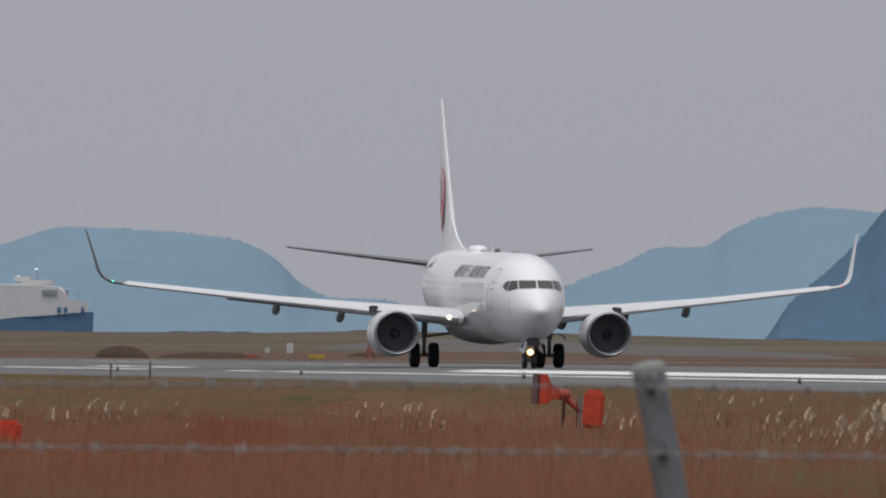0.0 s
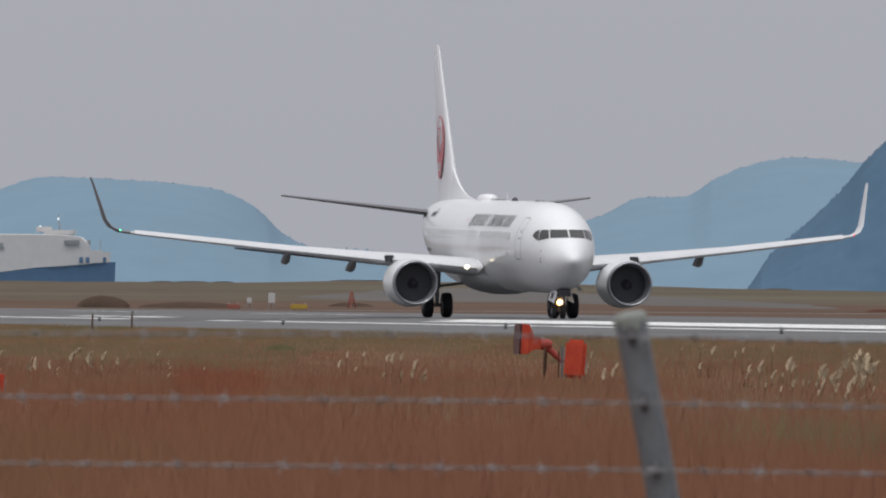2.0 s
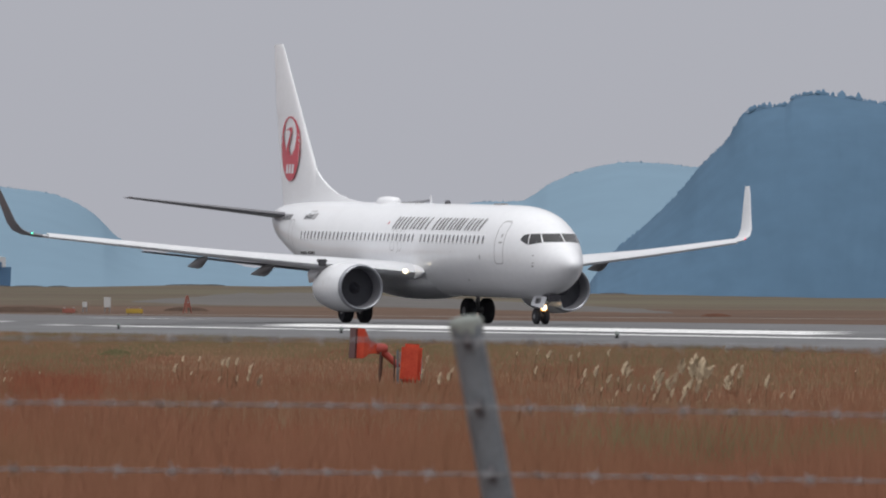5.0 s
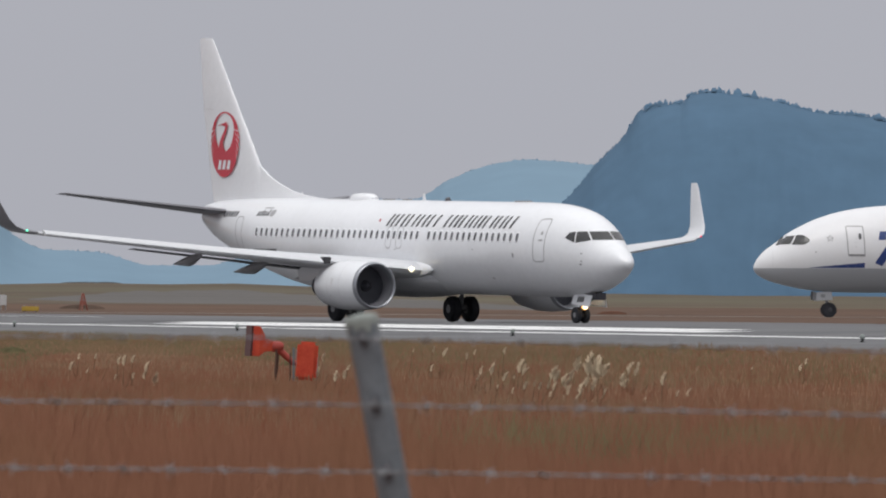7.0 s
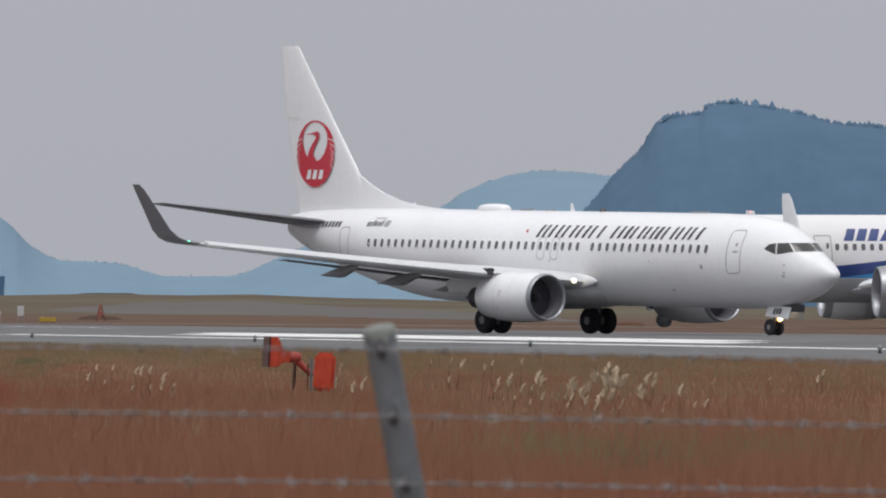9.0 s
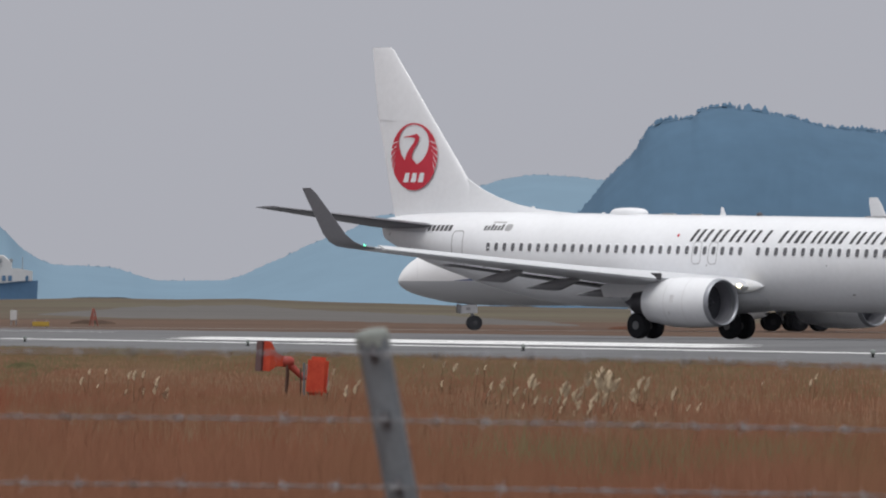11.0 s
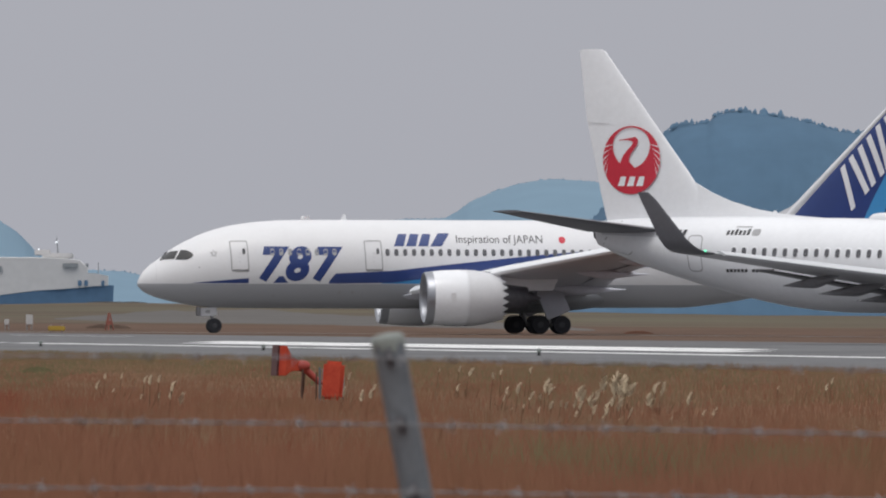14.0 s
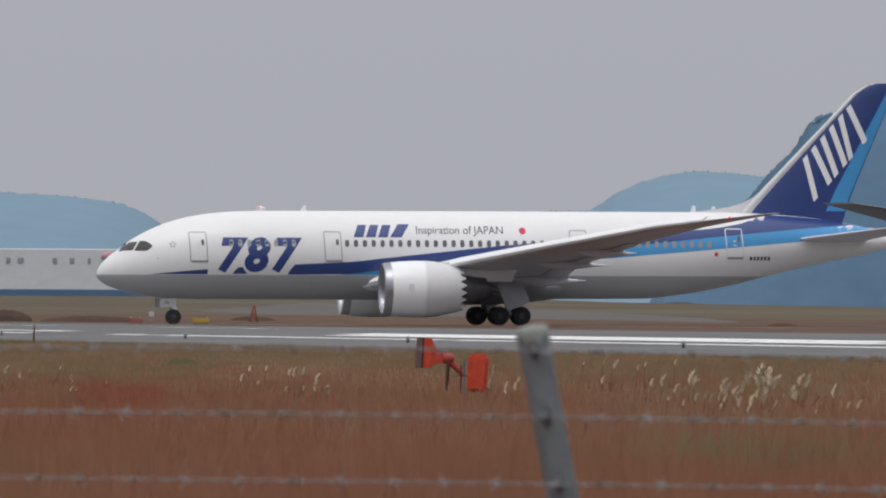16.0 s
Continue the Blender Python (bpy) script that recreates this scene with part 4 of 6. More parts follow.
    # Solid dark box gives the shade of the open bay; rods are braces.
    bm = bmesh.new()
    box(bm, (-3.4, 0, 1.2), (2.0, 0.5, 0.3), pose(0, 0, 0, 0, 4), 0.03)
    rod(bm, (-3.0, 0.18, 1.2), (-4.0, 0.1, 0.75), 0.04)
    rod(bm, (-3.0, -0.18, 1.2), (-4.0, -0.1, 0.75), 0.04)
    part("gear_bay", bm, M_HOT, leg, "dark box for the shaded wheel bay, with braces")
    # Emitting disc stands for the amber halo round the bulb.
    bm = bmesh.new()
    lathe(bm, [(3.78, 0.14), (3.8, 0.16), (3.84, 0.14), (3.86, 0.02)], (0, 0, 0.72), "x", 20)
    lamp = part("taxi_light", bm, M_AMBER, leg, "taxi light with a glowing ring for its amber halo")
    bm = bmesh.new()
    bmesh.ops.create_icosphere(bm, subdivisions=2, radius=0.12, matrix=Matrix.Translation((-3.74, 0.0, 0.72)))
    part("bulb", bm, M_LAMP, lamp, "bright bulb")
    return root


def fin_point(fin, z, s, side):
    """A point just proud of the fin's skin at a height and a share of the chord."""
    t = [k[0] for k in fin]
    le, ch, th = [float(np.interp(z, t, [k[i] for k in fin])) for i in (1, 2, 3)]
    half = 0.51 * th * ch * (2.97 * math.sqrt(s) - 1.26 * s - 3.5 * s**2 + 2.84 * s**3 - 1.04 * s**4)
    return Vector((-(le + s * ch), side * (half + 0.012), z))


def crest(fin_ob, u, z, r, side, fin):
    """A red ring, open towards the top, filled at its foot, on the fin's side."""
    def skin(x, y):
        x, zz = 1.16 * x, z + y
        t = [k[0] for k in fin]
        le, ch, th = [float(np.interp(zz, t, [k[i] for k in fin])) for i in (1, 2, 3)]
        s = min(0.98, max(0.02, (u + x - le) / ch))
        half = 0.51 * th * ch * (2.97 * math.sqrt(s) - 1.26 * s - 3.5 * s**2 + 2.84 * s**3 - 1.04 * s**4)
        return Vector((-(u + x), side * (half + 0.006), zz))

    bm = bmesh.new()
    outer, inner = [], []
    for i in range(64):
        k = 2 * math.pi * i / 64
        outer.append(bm.verts.new(skin(0.86 * r * math.cos(k), r * math.sin(k))))
        inner.append(bm.verts.new(skin(0.55 * r * math.cos(k) * (1 + 0.08 * math.sin(k)), (0.36 + 0.595 * math.sin(k)) * r)))
    for i in range(64):
        j = (i + 1) % 64
        bm.faces.new((outer[i], outer[j], inner[j], inner[i]))
    part("crest", bm, M_RED, fin_ob, "round red crest with a white heart", False)
    # a bent red stem inside the ring, with a knob and a long point
    for spine in (
        ((0.12, -0.32, 0.26), (0.16, -0.18, 0.19), (0.19, -0.05, 0.13), (0.15, 0.1, 0.095), (0.05, 0.25, 0.075), (-0.06, 0.38, 0.065), (-0.12, 0.48, 0.07), (-0.12, 0.57, 0.09), (-0.09, 0.65, 0.05), (-0.07, 0.68, 0.01)),
        ((-0.14, 0.59, 0.07), (0.0, 0.61, 0.045), (0.14, 0.605, 0.02), (0.37, 0.585, 0.008)),
    ):
        bm = bmesh.new()
        rows = []
        for k, (x, y, w) in enumerate(spine):
            a, b = spine[max(0, k - 1)], spine[min(len(spine) - 1, k + 1)]
            d = Vector((b[0] - a[0], b[1] - a[1])).normalized()
            rows.append([bm.verts.new(skin((x + o * w * -d.y) * r, (y + o * w * d.x) * r) + Vector((0, side * 0.003, 0))) for o in (-1, 1)])
        for a, b in zip(rows, rows[1:]):
            bm.faces.new((a[0], a[1], b[1], b[0]))
        part("crest_stem", bm, M_RED, fin_ob, "", False)
    # pale slits in the ring's flanks and bars at its foot
    for s in (-1, 1):
        for q in range(5):
            bm = bmesh.new()
            a0 = radians(24 - 12 * q)
            pts = [(1.01, a0), (1.01, a0 - 0.05), (0.74 + 0.02 * q, a0 + 0.3)]
            bm.faces.new([bm.verts.new(skin(s * d * 0.86 * r * math.cos(a), d * r * math.sin(a)) + Vector((0, side * 0.006, 0))) for d, a in pts])
            part("crest_slit", bm, M_WHITE, fin_ob, "", False)
    for k in range(3):
        x = 0.4 - 0.28 * k
        bm = bmesh.new()
        v = [bm.verts.new(skin((x + a) * r, b * r) + Vector((0, side * 0.008, 0))) for a, b in ((0.0, -0.76), (-0.2, -0.76), (-0.26, -0.48), (-0.1, -0.48))]
        bm.faces.new(v)
        part("crest_bar", bm, M_WHITE, fin_ob, "", False)


def wide_jet():
    """The larger white and blue twin jet on the far taxiway."""
    root = tagged(new("airliner"), "white and blue wide-body airliner with grey belly", "airplane")
    raw = [(0, 3.45, 3.36, 0.03), (0.08, 3.74, 3.16, 0.28), (0.25, 4.06, 2.98, 0.5), (0.8, 4.66, 2.65, 0.95), (1.56, 5.2, 2.38, 1.37), (2.3, 5.78, 2.2, 1.68), (3.5, 6.45, 1.96, 2.1), (4.7, 6.97, 1.83, 2.4), (6.3, 7.43, 1.75, 2.64), (8.2, 7.72, 1.73, 2.8), (10.2, 7.85, 1.73, 2.87), (12.5, 7.88, 1.73, 2.885), (38, 7.9, 1.85, 2.885), (41, 7.9, 2.15, 2.83), (44, 7.88, 2.68, 2.65), (47, 7.8, 3.42, 2.3), (50, 7.55, 4.15, 1.8), (53, 7.1, 4.8, 1.2), (55, 6.65, 5.25, 0.75), (55.9, 6.4, 5.5, 0.45)]
    hull = Hull(raw, 0.0, 0.0)
    bm = bmesh.new()
    hull.body(bm, 0.6, 64)
    body = part("body", bm, M_787, root, "white fuselage over a grey belly")
    bm = bmesh.new()
    lathe(bm, [(55.9, 0.4), (56.5, 0.28), (56.52, 0.05)], (0, 0, 5.95), "x", 20)
    part("exhaust_outlet", bm, M_HOT, body)
    bm = bmesh.new()
    rings = []
    for i in range(17):
        f = i / 16
        k = max(0.02, math.sin(math.pi * f) ** 0.45)
        rings.append([Vector((-(17.5 + 17 * f), 3.0 * k * math.cos(a), 2.75 + 1.35 * k * math.sin(a))) for a in [2 * math.pi * q / 28 for q in range(28)]])
    loft(bm, rings)
    part("belly_fairing", bm, M_BELLY, body, "grey belly fairing")
    for side in (1, -1):
        st = side < 0
        rows = [(2.0, 18.2, 13.0, 2.6, 0.08, 0), (2.9, 19.2, 11.8, 2.8, 0.08, 0), (10.5, 24.0, 7.2, 4.2, 0.11, 0), (18, 29.0, 5.0, 5.35, 0.1, 0), (26, 35.0, 3.1, 6.7, 0.09, 0), (28.5, 38.0, 2.1, 7.15, 0.08, 0), (30.0, 41.8, 0.7, 7.6, 0.07, 0)]
        w = plane_rows_wing(rows, side, root, M_WIDEWING, "long grey swept wing with raked tip")
        part("flap", wing_mesh([(3.2, 29.6, 2.3, 2.8, 0.1, -4), (10.3, 30.4, 1.5, 3.98, 0.1, -4), (20, 33.6, 1.0, 5.52, 0.1, -4)], side), M_WIDEWING, w, "grey trailing-edge flap")
        # White strip gives the grey wing's leading edge its skylight in colour.
        part("slat", slat_mesh([(3.3, 18.5, 0.8, 2.9, 0.5), (10.5, 23.4, 0.75, 4.22, 0.5), (18, 28.4, 0.65, 5.38, 0.44), (26, 34.5, 0.5, 6.72, 0.36), (28.4, 37.4, 0.4, 7.12, 0.28)], side), M_WHITE, w, "white strip for the sky-lit leading edge")
        for v, u0, u1, z in ((6.5, 27.5, 32.9, 3.2), (12.5, 28.5, 33.4, 4.25), (17.5, 30.5, 34.6, 5.05)):
            canoe(w, u0, u1 + 0.3, v, z + 0.05, 0.22, 0.34, side, 0.15, M_WIDEWING)
        bm = bmesh.new()
        bmesh.ops.create_icosphere(bm, subdivisions=2, radius=0.1, matrix=Matrix.Translation((-39.2, side * 29.0, 7.3)))
        part("navigation_light", bm, M_NAVG if side < 0 else M_NAVR, w, "navigation light")
        engine(root, (-18.45, side * 9.7, 2.47), side, 1.86, 5.3, 8.2, 18)
        bm = bmesh.new()
        loft(bm, [airfoil((-21.5, side * 9.7, 4.3), 6.4, 0.08, (0, 1, 0)), airfoil((-21.5, side * 9.7, 3.9), 6.4, 0.09, (0, 1, 0)), airfoil((-22.0, side * 9.7, 3.0), 5.5, 0.08, (0, 1, 0))])
        part("pylon", bm, M_WING, root, "grey engine pylon")
        part("tailplane", wing_mesh([(0.8, 48.2, 5.6, 5.9, 0.09, 0), (9.9, 54.6, 1.9, 6.9, 0.08, 0)], side), M_WIDEWING, root, "grey swept tailplane")
        # four-wheel main gear
        leg = gear_leg("main_gear", root, (-27.6, side * 4.6, 3.2), (-28.1, side * 4.9, 0.66), 0.2, (-26.4, side * 3.0, 2.3))
        bm = bmesh.new()
        rod(bm, (-27.3, side * 4.9, 0.66), (-28.9, side * 4.9, 0.66), 0.13)
        part("bogie_beam", bm, M_STRUT, leg)
        for du in (-0.75, 0.75):
            for o in (-0.6, 0.6):
                wheel(leg, (-28.1 + du, side * 4.9 + o, 0.65), 0.65, 0.46, M_RIM)
        bm = bmesh.new()
        box(bm, (-28.3, side * 5.3, 2.25), (1.7, 0.08, 2.1), pose(0, 0, 0, side * 8, 22), 0.03)
        part("gear_door", bm, M_WIDEWING, leg, "grey gear door")
        # cockpit glazing
        for quad in (((1.5, 5.05), (2.35, 5.1), (2.72, 5.7), (2.2, 5.64)),):
            part("cockpit_window", skin_quad(hull, quad, 0.015, st, 6, 5), M_GLASS, body, "dark cockpit window")
        cells = []
        for k in range(9):
            z = 5.06 + 0.68 * k / 8
            u0, u1 = 2.42 + 0.42 * k / 8, 2.95 + 0.68 * math.sin(math.pi * (0.12 + 0.76 * k / 8))
            cells.append([(u0 + (u1 - u0) * i / 8, z) for i in range(9)])
        part("cockpit_window", skin_patch(hull, cells, 0.015, st), M_GLASS, body, "dark cockpit window")
        bm = bmesh.new()
        star = [[bm.verts.new(hull.side(5.0 + d * (0.27 if q % 2 == 0 else 0.14) * math.sin(math.pi * q / 5), 5.5 + d * (0.27 if q % 2 == 0 else 0.14) * math.cos(math.pi * q / 5), 0.012, st)) for q in range(10)] for d in (1, 0.6)]
        for q in range(10):
            bm.faces.new((star[0][q], star[0][(q + 1) % 10], star[1][(q + 1) % 10], star[1][q]))
        part("star_mark", bm, M_OUT, body, "", False)
        part("windscreen", skin_quad(hull, ((1.45, 5.02), (1.58, 5.0), (2.1, 5.62), (1.95, 5.58)), 0.015, st, 4, 4), M_GLASS, body, "dark cockpit window")
        for i in range(74):
            u = 8.4 + 0.62 * i
            if u > 42.6 or u < 8.6 or 13.6 < u < 17.0 or 32.6 < u < 34.2:
                continue
            part("cabin_window", skin_window(hull, u, 5.62, 0.3, 0.48, 0.02, st), M_PANE if 15 < u < 32 else M_FAIRING if u > 36 else M_OUT, body, "", False)
        for u, z in ((6.75, 5.35), (16.1, 5.4), (33.3, 5.55), (44.3, 5.7)):
            part("door_outline", skin_outline(hull, u, z, 1.24, 2.1, 0.075, 0.014, st, -0.05, 0.14), M_SLEEVE if u > 40 else M_OUT, body, "", False)
            part("door_sill", skin_quad(hull, ((u - 0.5, z - 1.08), (u + 0.66, z - 1.08), (u + 0.64, z - 0.94), (u - 0.5, z - 0.94)), 0.018, st), M_STRUT, body, "", False)
            for du, dz, wide in ((0.02, 0.16, 0.2), (0.02, -0.12, 0.24), (0.02, -0.42, 0.14)):
                part("door_mark", skin_window(hull, u + du, z + dz, wide, 0.09, 0.018, st), M_SEAM, body, "", False)
        # livery stripes
        us = [13.0, 13.2, 13.45, 13.7] + [13.9 + 0.7 * i for i in range(59)]
        up_x, up_z = [12.95, 13.4, 17.5, 21, 28, 36, 43, 45, 46.6, 49, 53, 54.5], [3.5, 4.15, 4.35, 4.75, 5.5, 6.15, 6.75, 7.1, 7.72, 7.6, 7.02, 6.65]
        lo_x, lo_z = [13.9, 17.5, 21, 28, 36, 43, 49, 53, 54.5], [3.46, 3.52, 3.98, 4.8, 5.4, 6.15, 6.72, 7.04, 6.74]
        pl_z = [3.46, 3.46, 3.46, 4.2, 4.7, 5.3, 5.85, 6.4, 6.5]
        cells = [[(u, float(np.interp(u, lo_x, lo_z)) * (1 - k / 10) + (float(np.interp(u, up_x, up_z)) if u < 46.5 else sum(hull.section(u)[:2])) * k / 10) for k in range(11)] for u in us]
        part("blue_stripe", skin_patch(hull, cells, 0.012, st), M_BLUE, body, "dark blue stripe sweeping up to the tail")
        cells = [[(u, float(np.interp(u, lo_x, pl_z)) * (1 - k / 4) + float(np.interp(u, lo_x, lo_z)) * k / 4) for k in range(5)] for u in us[8:]]
        part("light_stripe", skin_patch(hull, cells, 0.012, st), M_SKYBLUE, body, "light blue stripe")
        cells = [[(u, 3.46 + (0.02 + 0.34 * (u - 3.6) / 3.8) * k / 2) for k in range(3)] for u in [3.6 + 0.38 * i for i in range(11)]]
        part("nose_stripe", skin_patch(hull, cells, 0.012, st), M_BLUE, body, "thin dark blue stripe")
        part("stripe_piece", skin_quad(hull, ((9.1, 3.5), (10.15, 3.5), (9.8, 3.95), (9.5, 3.95)), 0.014, st, 4, 3), M_BLUE, body, "", False)
        part("nose_seam", skin_quad(hull, ((1.12, 3.6), (1.16, 3.6), (1.2, 4.75), (1.16, 4.75)), 0.014, st, 1, 8), M_SEAM, body, "", False)
        # big numerals
        bm = text_flat("787", 3.3, 0.2, 0.16, 1.22)
        xs, ys = [v.co.x for v in bm.verts], [v.co.y for v in bm.verts]
        for v in bm.verts:
            v.co.x = (v.co.x - min(xs)) / (max(xs) - min(xs)) * 5.85
            v.co.y = (v.co.y - min(ys)) / (max(ys) - min(ys)) * 2.46
        bmesh.ops.triangulate(bm, faces=bm.faces)
        for _ in range(2):
            bmesh.ops.subdivide_edges(bm, edges=[e for e in bm.edges if e.calc_length() > 0.5], cuts=1)
            bmesh.ops.triangulate(bm, faces=bm.faces)
        for v in bm.verts:
            v.co = hull.side(8.1 + v.co.x if not st else 13.95 - v.co.x, 3.57 + v.co.y, 0.016, st)
        islands(bm, "numeral", M_BLUE, body, "large dark blue numeral")
        bm = text_flat("Inspiration of JAPAN", 0.78)
        for v in bm.verts:
            v.co = hull.side(21.9 + v.co.x * 0.93 if not st else 28.6 - v.co.x * 0.93, 6.3 + v.co.y, 0.016, st)
        islands(bm, "letter", M_LETTER, body, "small grey letter")
        # slanted bars and a blue bar for the operator's mark
        for k in range(3):
            u = 17.55 + 0.85 * k
            part("mark_bar", skin_quad(hull, ((u, 6.05), (u + 0.68, 6.05), (u + 0.95, 6.9), (u + 0.35, 6.9)), 0.016, st), M_BLUE, body, "", False)
        part("mark_bar", skin_quad(hull, ((20.1, 6.05), (20.9, 6.05), (21.5, 6.95), (20.7, 6.95)), 0.016, st), M_BLUE, body, "", False)
        bm = bmesh.new()
        bm.faces.new([bm.verts.new(hull.side(29.4 + 0.24 * math.cos(k), 6.52 + 0.24 * math.sin(k), 0.016, st)) for k in [2 * math.pi * i / 20 for i in range(20)]])
        part("red_disc", bm, M_RED, body, "", False)
        for k in range(6):
            part("registration_bar", skin_quad(hull, ((45.4 + 0.26 * k, 4.55), (45.57 + 0.26 * k, 4.55), (45.6 + 0.26 * k, 4.8), (45.43 + 0.26 * k, 4.8)), 0.012, st), M_LETTER, body, "", False)
        # door windows and handles, small skin marks
        for u, z in ((6.75, 5.35), (16.1, 5.4), (44.3, 5.7)):
            part("door_window", skin_window(hull, u + 0.3, z + 0.3, 0.2, 0.42, 0.026, st), M_PANE, body, "", False)
        for u, z, w in ((4.0, 4.55, 0.1), (9.2, 2.6, 0.12), (13.8, 2.85, 0.2), (14.7, 2.85, 0.2), (43.0, 4.95, 0.26)):
            part("skin_mark", skin_window(hull, u, z, w, w, 0.014, st), M_RED if u == 43.0 else M_OUT, body, "", False)
    # fin
    fin = [(7.2, 44.8, 7.6, 0.09), (8.2, 45.6, 7.1, 0.09), (9.6, 46.9, 6.3, 0.09), (16.2, 53.25, 2.75, 0.085), (16.75, 54.1, 2.15, 0.07), (16.92, 54.8, 1.4, 0.05)]
    bm = bmesh.new()
    loft(bm, [airfoil((-u, 0, z), c, th, (0, 1, 0), 12) for z, u, c, th in fin])
    f = part("fin", bm, M_BLUE, root, "dark blue tail fin")
    def fin_at(s, z, side, out):
        t = [k[0] for k in fin]
        le, ch, th = [float(np.interp(z, t, [k[i] for k in fin])) for i in (1, 2, 3)]
        half = 0.51 * th * ch * (2.97 * math.sqrt(s) - 1.26 * s - 3.5 * s**2 + 2.84 * s**3 - 1.04 * s**4)
        return Vector((-(le + s * ch), side * (half + out), z))
    bm = bmesh.new()
    loft(bm, [airfoil((-u + 0.12, 0, z), c * 0.17, th * 5.2, (0, 1, 0), 8) for z, u, c, th in fin])
    part("fin_leading_edge", bm, M_WING, f, "bare grey leading edge")
    bm = bmesh.new()
    loft(bm, [[Vector((-u, w, 7.3)), Vector((-u, w * 0.5, (7.4 + z) / 2)), Vector((-u, 0.03, z)), Vector((-u, -0.03, z)), Vector((-u, -w * 0.5, (7.4 + z) / 2)), Vector((-u, -w, 7.3))] for u, z, w in ((41.8, 7.9, 0.1), (43.2, 8.08, 0.2), (44.3, 8.25, 0.28), (45.2, 8.5, 0.3), (46.0, 8.9, 0.28), (46.9, 9.6, 0.22), (47.6, 9.8, 0.15))])
    part("dorsal_fillet", bm, M_WING, f)
    for side in (1, -1):
        bm = bmesh.new()
        rows = [[bm.verts.new(fin_at(s, z, side, 0.015)) for s in (0.8, 0.86, 0.92, 0.985)] for z in [8.0 + 0.5 * i for i in range(18)]]
        for a, b in zip(rows, rows[1:]):
            for i in range(3):
                bm.faces.new((a[i], a[i + 1], b[i + 1], b[i]))
        part("rudder_band", bm, M_SKYBLUE, f, "light blue band on the rudder")
        # pale slanted bars standing for the mark, climbing along the leading edge
        t_z = [k[0] for k in fin]
        for k in range(6):
            b2 = bmesh.new()
            u0, z0 = 49.35 + 3.75 * (k + 0.5) / 6, 11.4 + 4.3 * (k + 0.5) / 6
            rows = []
            for q in range(9):
                lean = (-0.32, 0.32, 0.05, 0.05, -0.32, 0.32)[k] * (q / 8 - 0.1)
                row = []
                for o in (-0.23, 0.0, 0.23):
                    uu, zz = u0 + 1.0 * q / 8 + 0.66 * (o + lean), z0 - 2.75 * q / 8 + 0.75 * (o + lean)
                    le, ch = [float(np.interp(zz, t_z, [r[i] for r in fin])) for i in (1, 2)]
                    row.append(b2.verts.new(fin_at(min(0.97, max(0.03, (uu - le) / ch)), zz, side, 0.03)))
                rows.append(row)
            for r0, r1 in zip(rows, rows[1:]):
                for i in range(2):
                    b2.faces.new((r0[i], r0[i + 1], r1[i + 1], r1[i]))
            part("mark_bar", b2, M_WHITE, f, "pale painted bar", False)
    # turning red beacon on the crown: a dull dome with one bright lens
    bm = bmesh.new()
    lathe(bm, [(0.0, 0.2), (0.16, 0.19), (0.26, 0.12), (0.3, 0.01)], (0, 0, 0), "z", 20)
    bea = part("beacon", bm, M_SLEEVE, root, "turning red beacon")
    bea.location = (-11.6, 0, 7.86)
    bm = bmesh.new()
    rows = [[(rr * math.cos(k), rr * math.sin(k), z) for k in [radians(72 + 6 * i) for i in range(7)]] for rr, z in ((0.225, 0.02), (0.225, 0.18), (0.17, 0.32))]
    loft(bm, rows, closed=False, cap=False)
    part("lens", bm, M_BEACON, bea, "bright red lens")
    # Added plates screen the lens, so the red shows only in short flashes.
    for o in (-1, 1):
        bm = bmesh.new()
        box(bm, (o * 0.125, 0.3, 0.15), (0.02, 0.26, 0.32), pose(0, 0, 0, 0, 0, -o * 14))
        part("blinker", bm, M_SLEEVE, bea)
    # aerials
    for u, h in ((14.2, 0.4), (41.6, 0.5), (43.0, 0.45)):
        bm = bmesh.new()
        loft(bm, [airfoil((-u, 0, 7.85), 0.45, 0.12, (0, 1, 0), 5), airfoil((-u - 0.2, 0, 7.85 + h), 0.18, 0.12, (0, 1, 0), 5)])
        part("blade_aerial", bm, M_WHITE, body)
    # nose gear
    leg = gear_leg("nose_gear", root, (-5.0, 0, 1.9), (-5.35, 0, 0.55), 0.12, (-4.2, 0, 1.8))
    for o in (-0.3, 0.3):
        wheel(leg, (-5.35, o, 0.52), 0.52, 0.3, M_RIM)
    for o in (-0.45, 0.45):
        bm = bmesh.new()
        box(bm, (-4.95, o, 1.48), (1.1, 0.05, 0.6), pose(0, 0, 0, 6 * (1 if o > 0 else -1), 3), 0.02)
        door = part("gear_door", bm, M_SLEEVE, leg, "pale grey nose gear door")
        bm = bmesh.new()
        box(bm, (-4.85, o * 1.08, 1.5), (0.3, 0.03, 0.22), None, 0.01)
        part("number_bar", bm, M_OUT, door, "", False)
        bm = bmesh.new()
        box(bm, (-4.25, o * 0.8, 1.5), (0.2, 0.06, 0.6), None, 0.02)
        part("forward_door", bm, M_STRUT, leg, "dark forward gear door")
    return root


jet = twin_jet()
big_jet = wide_jet()


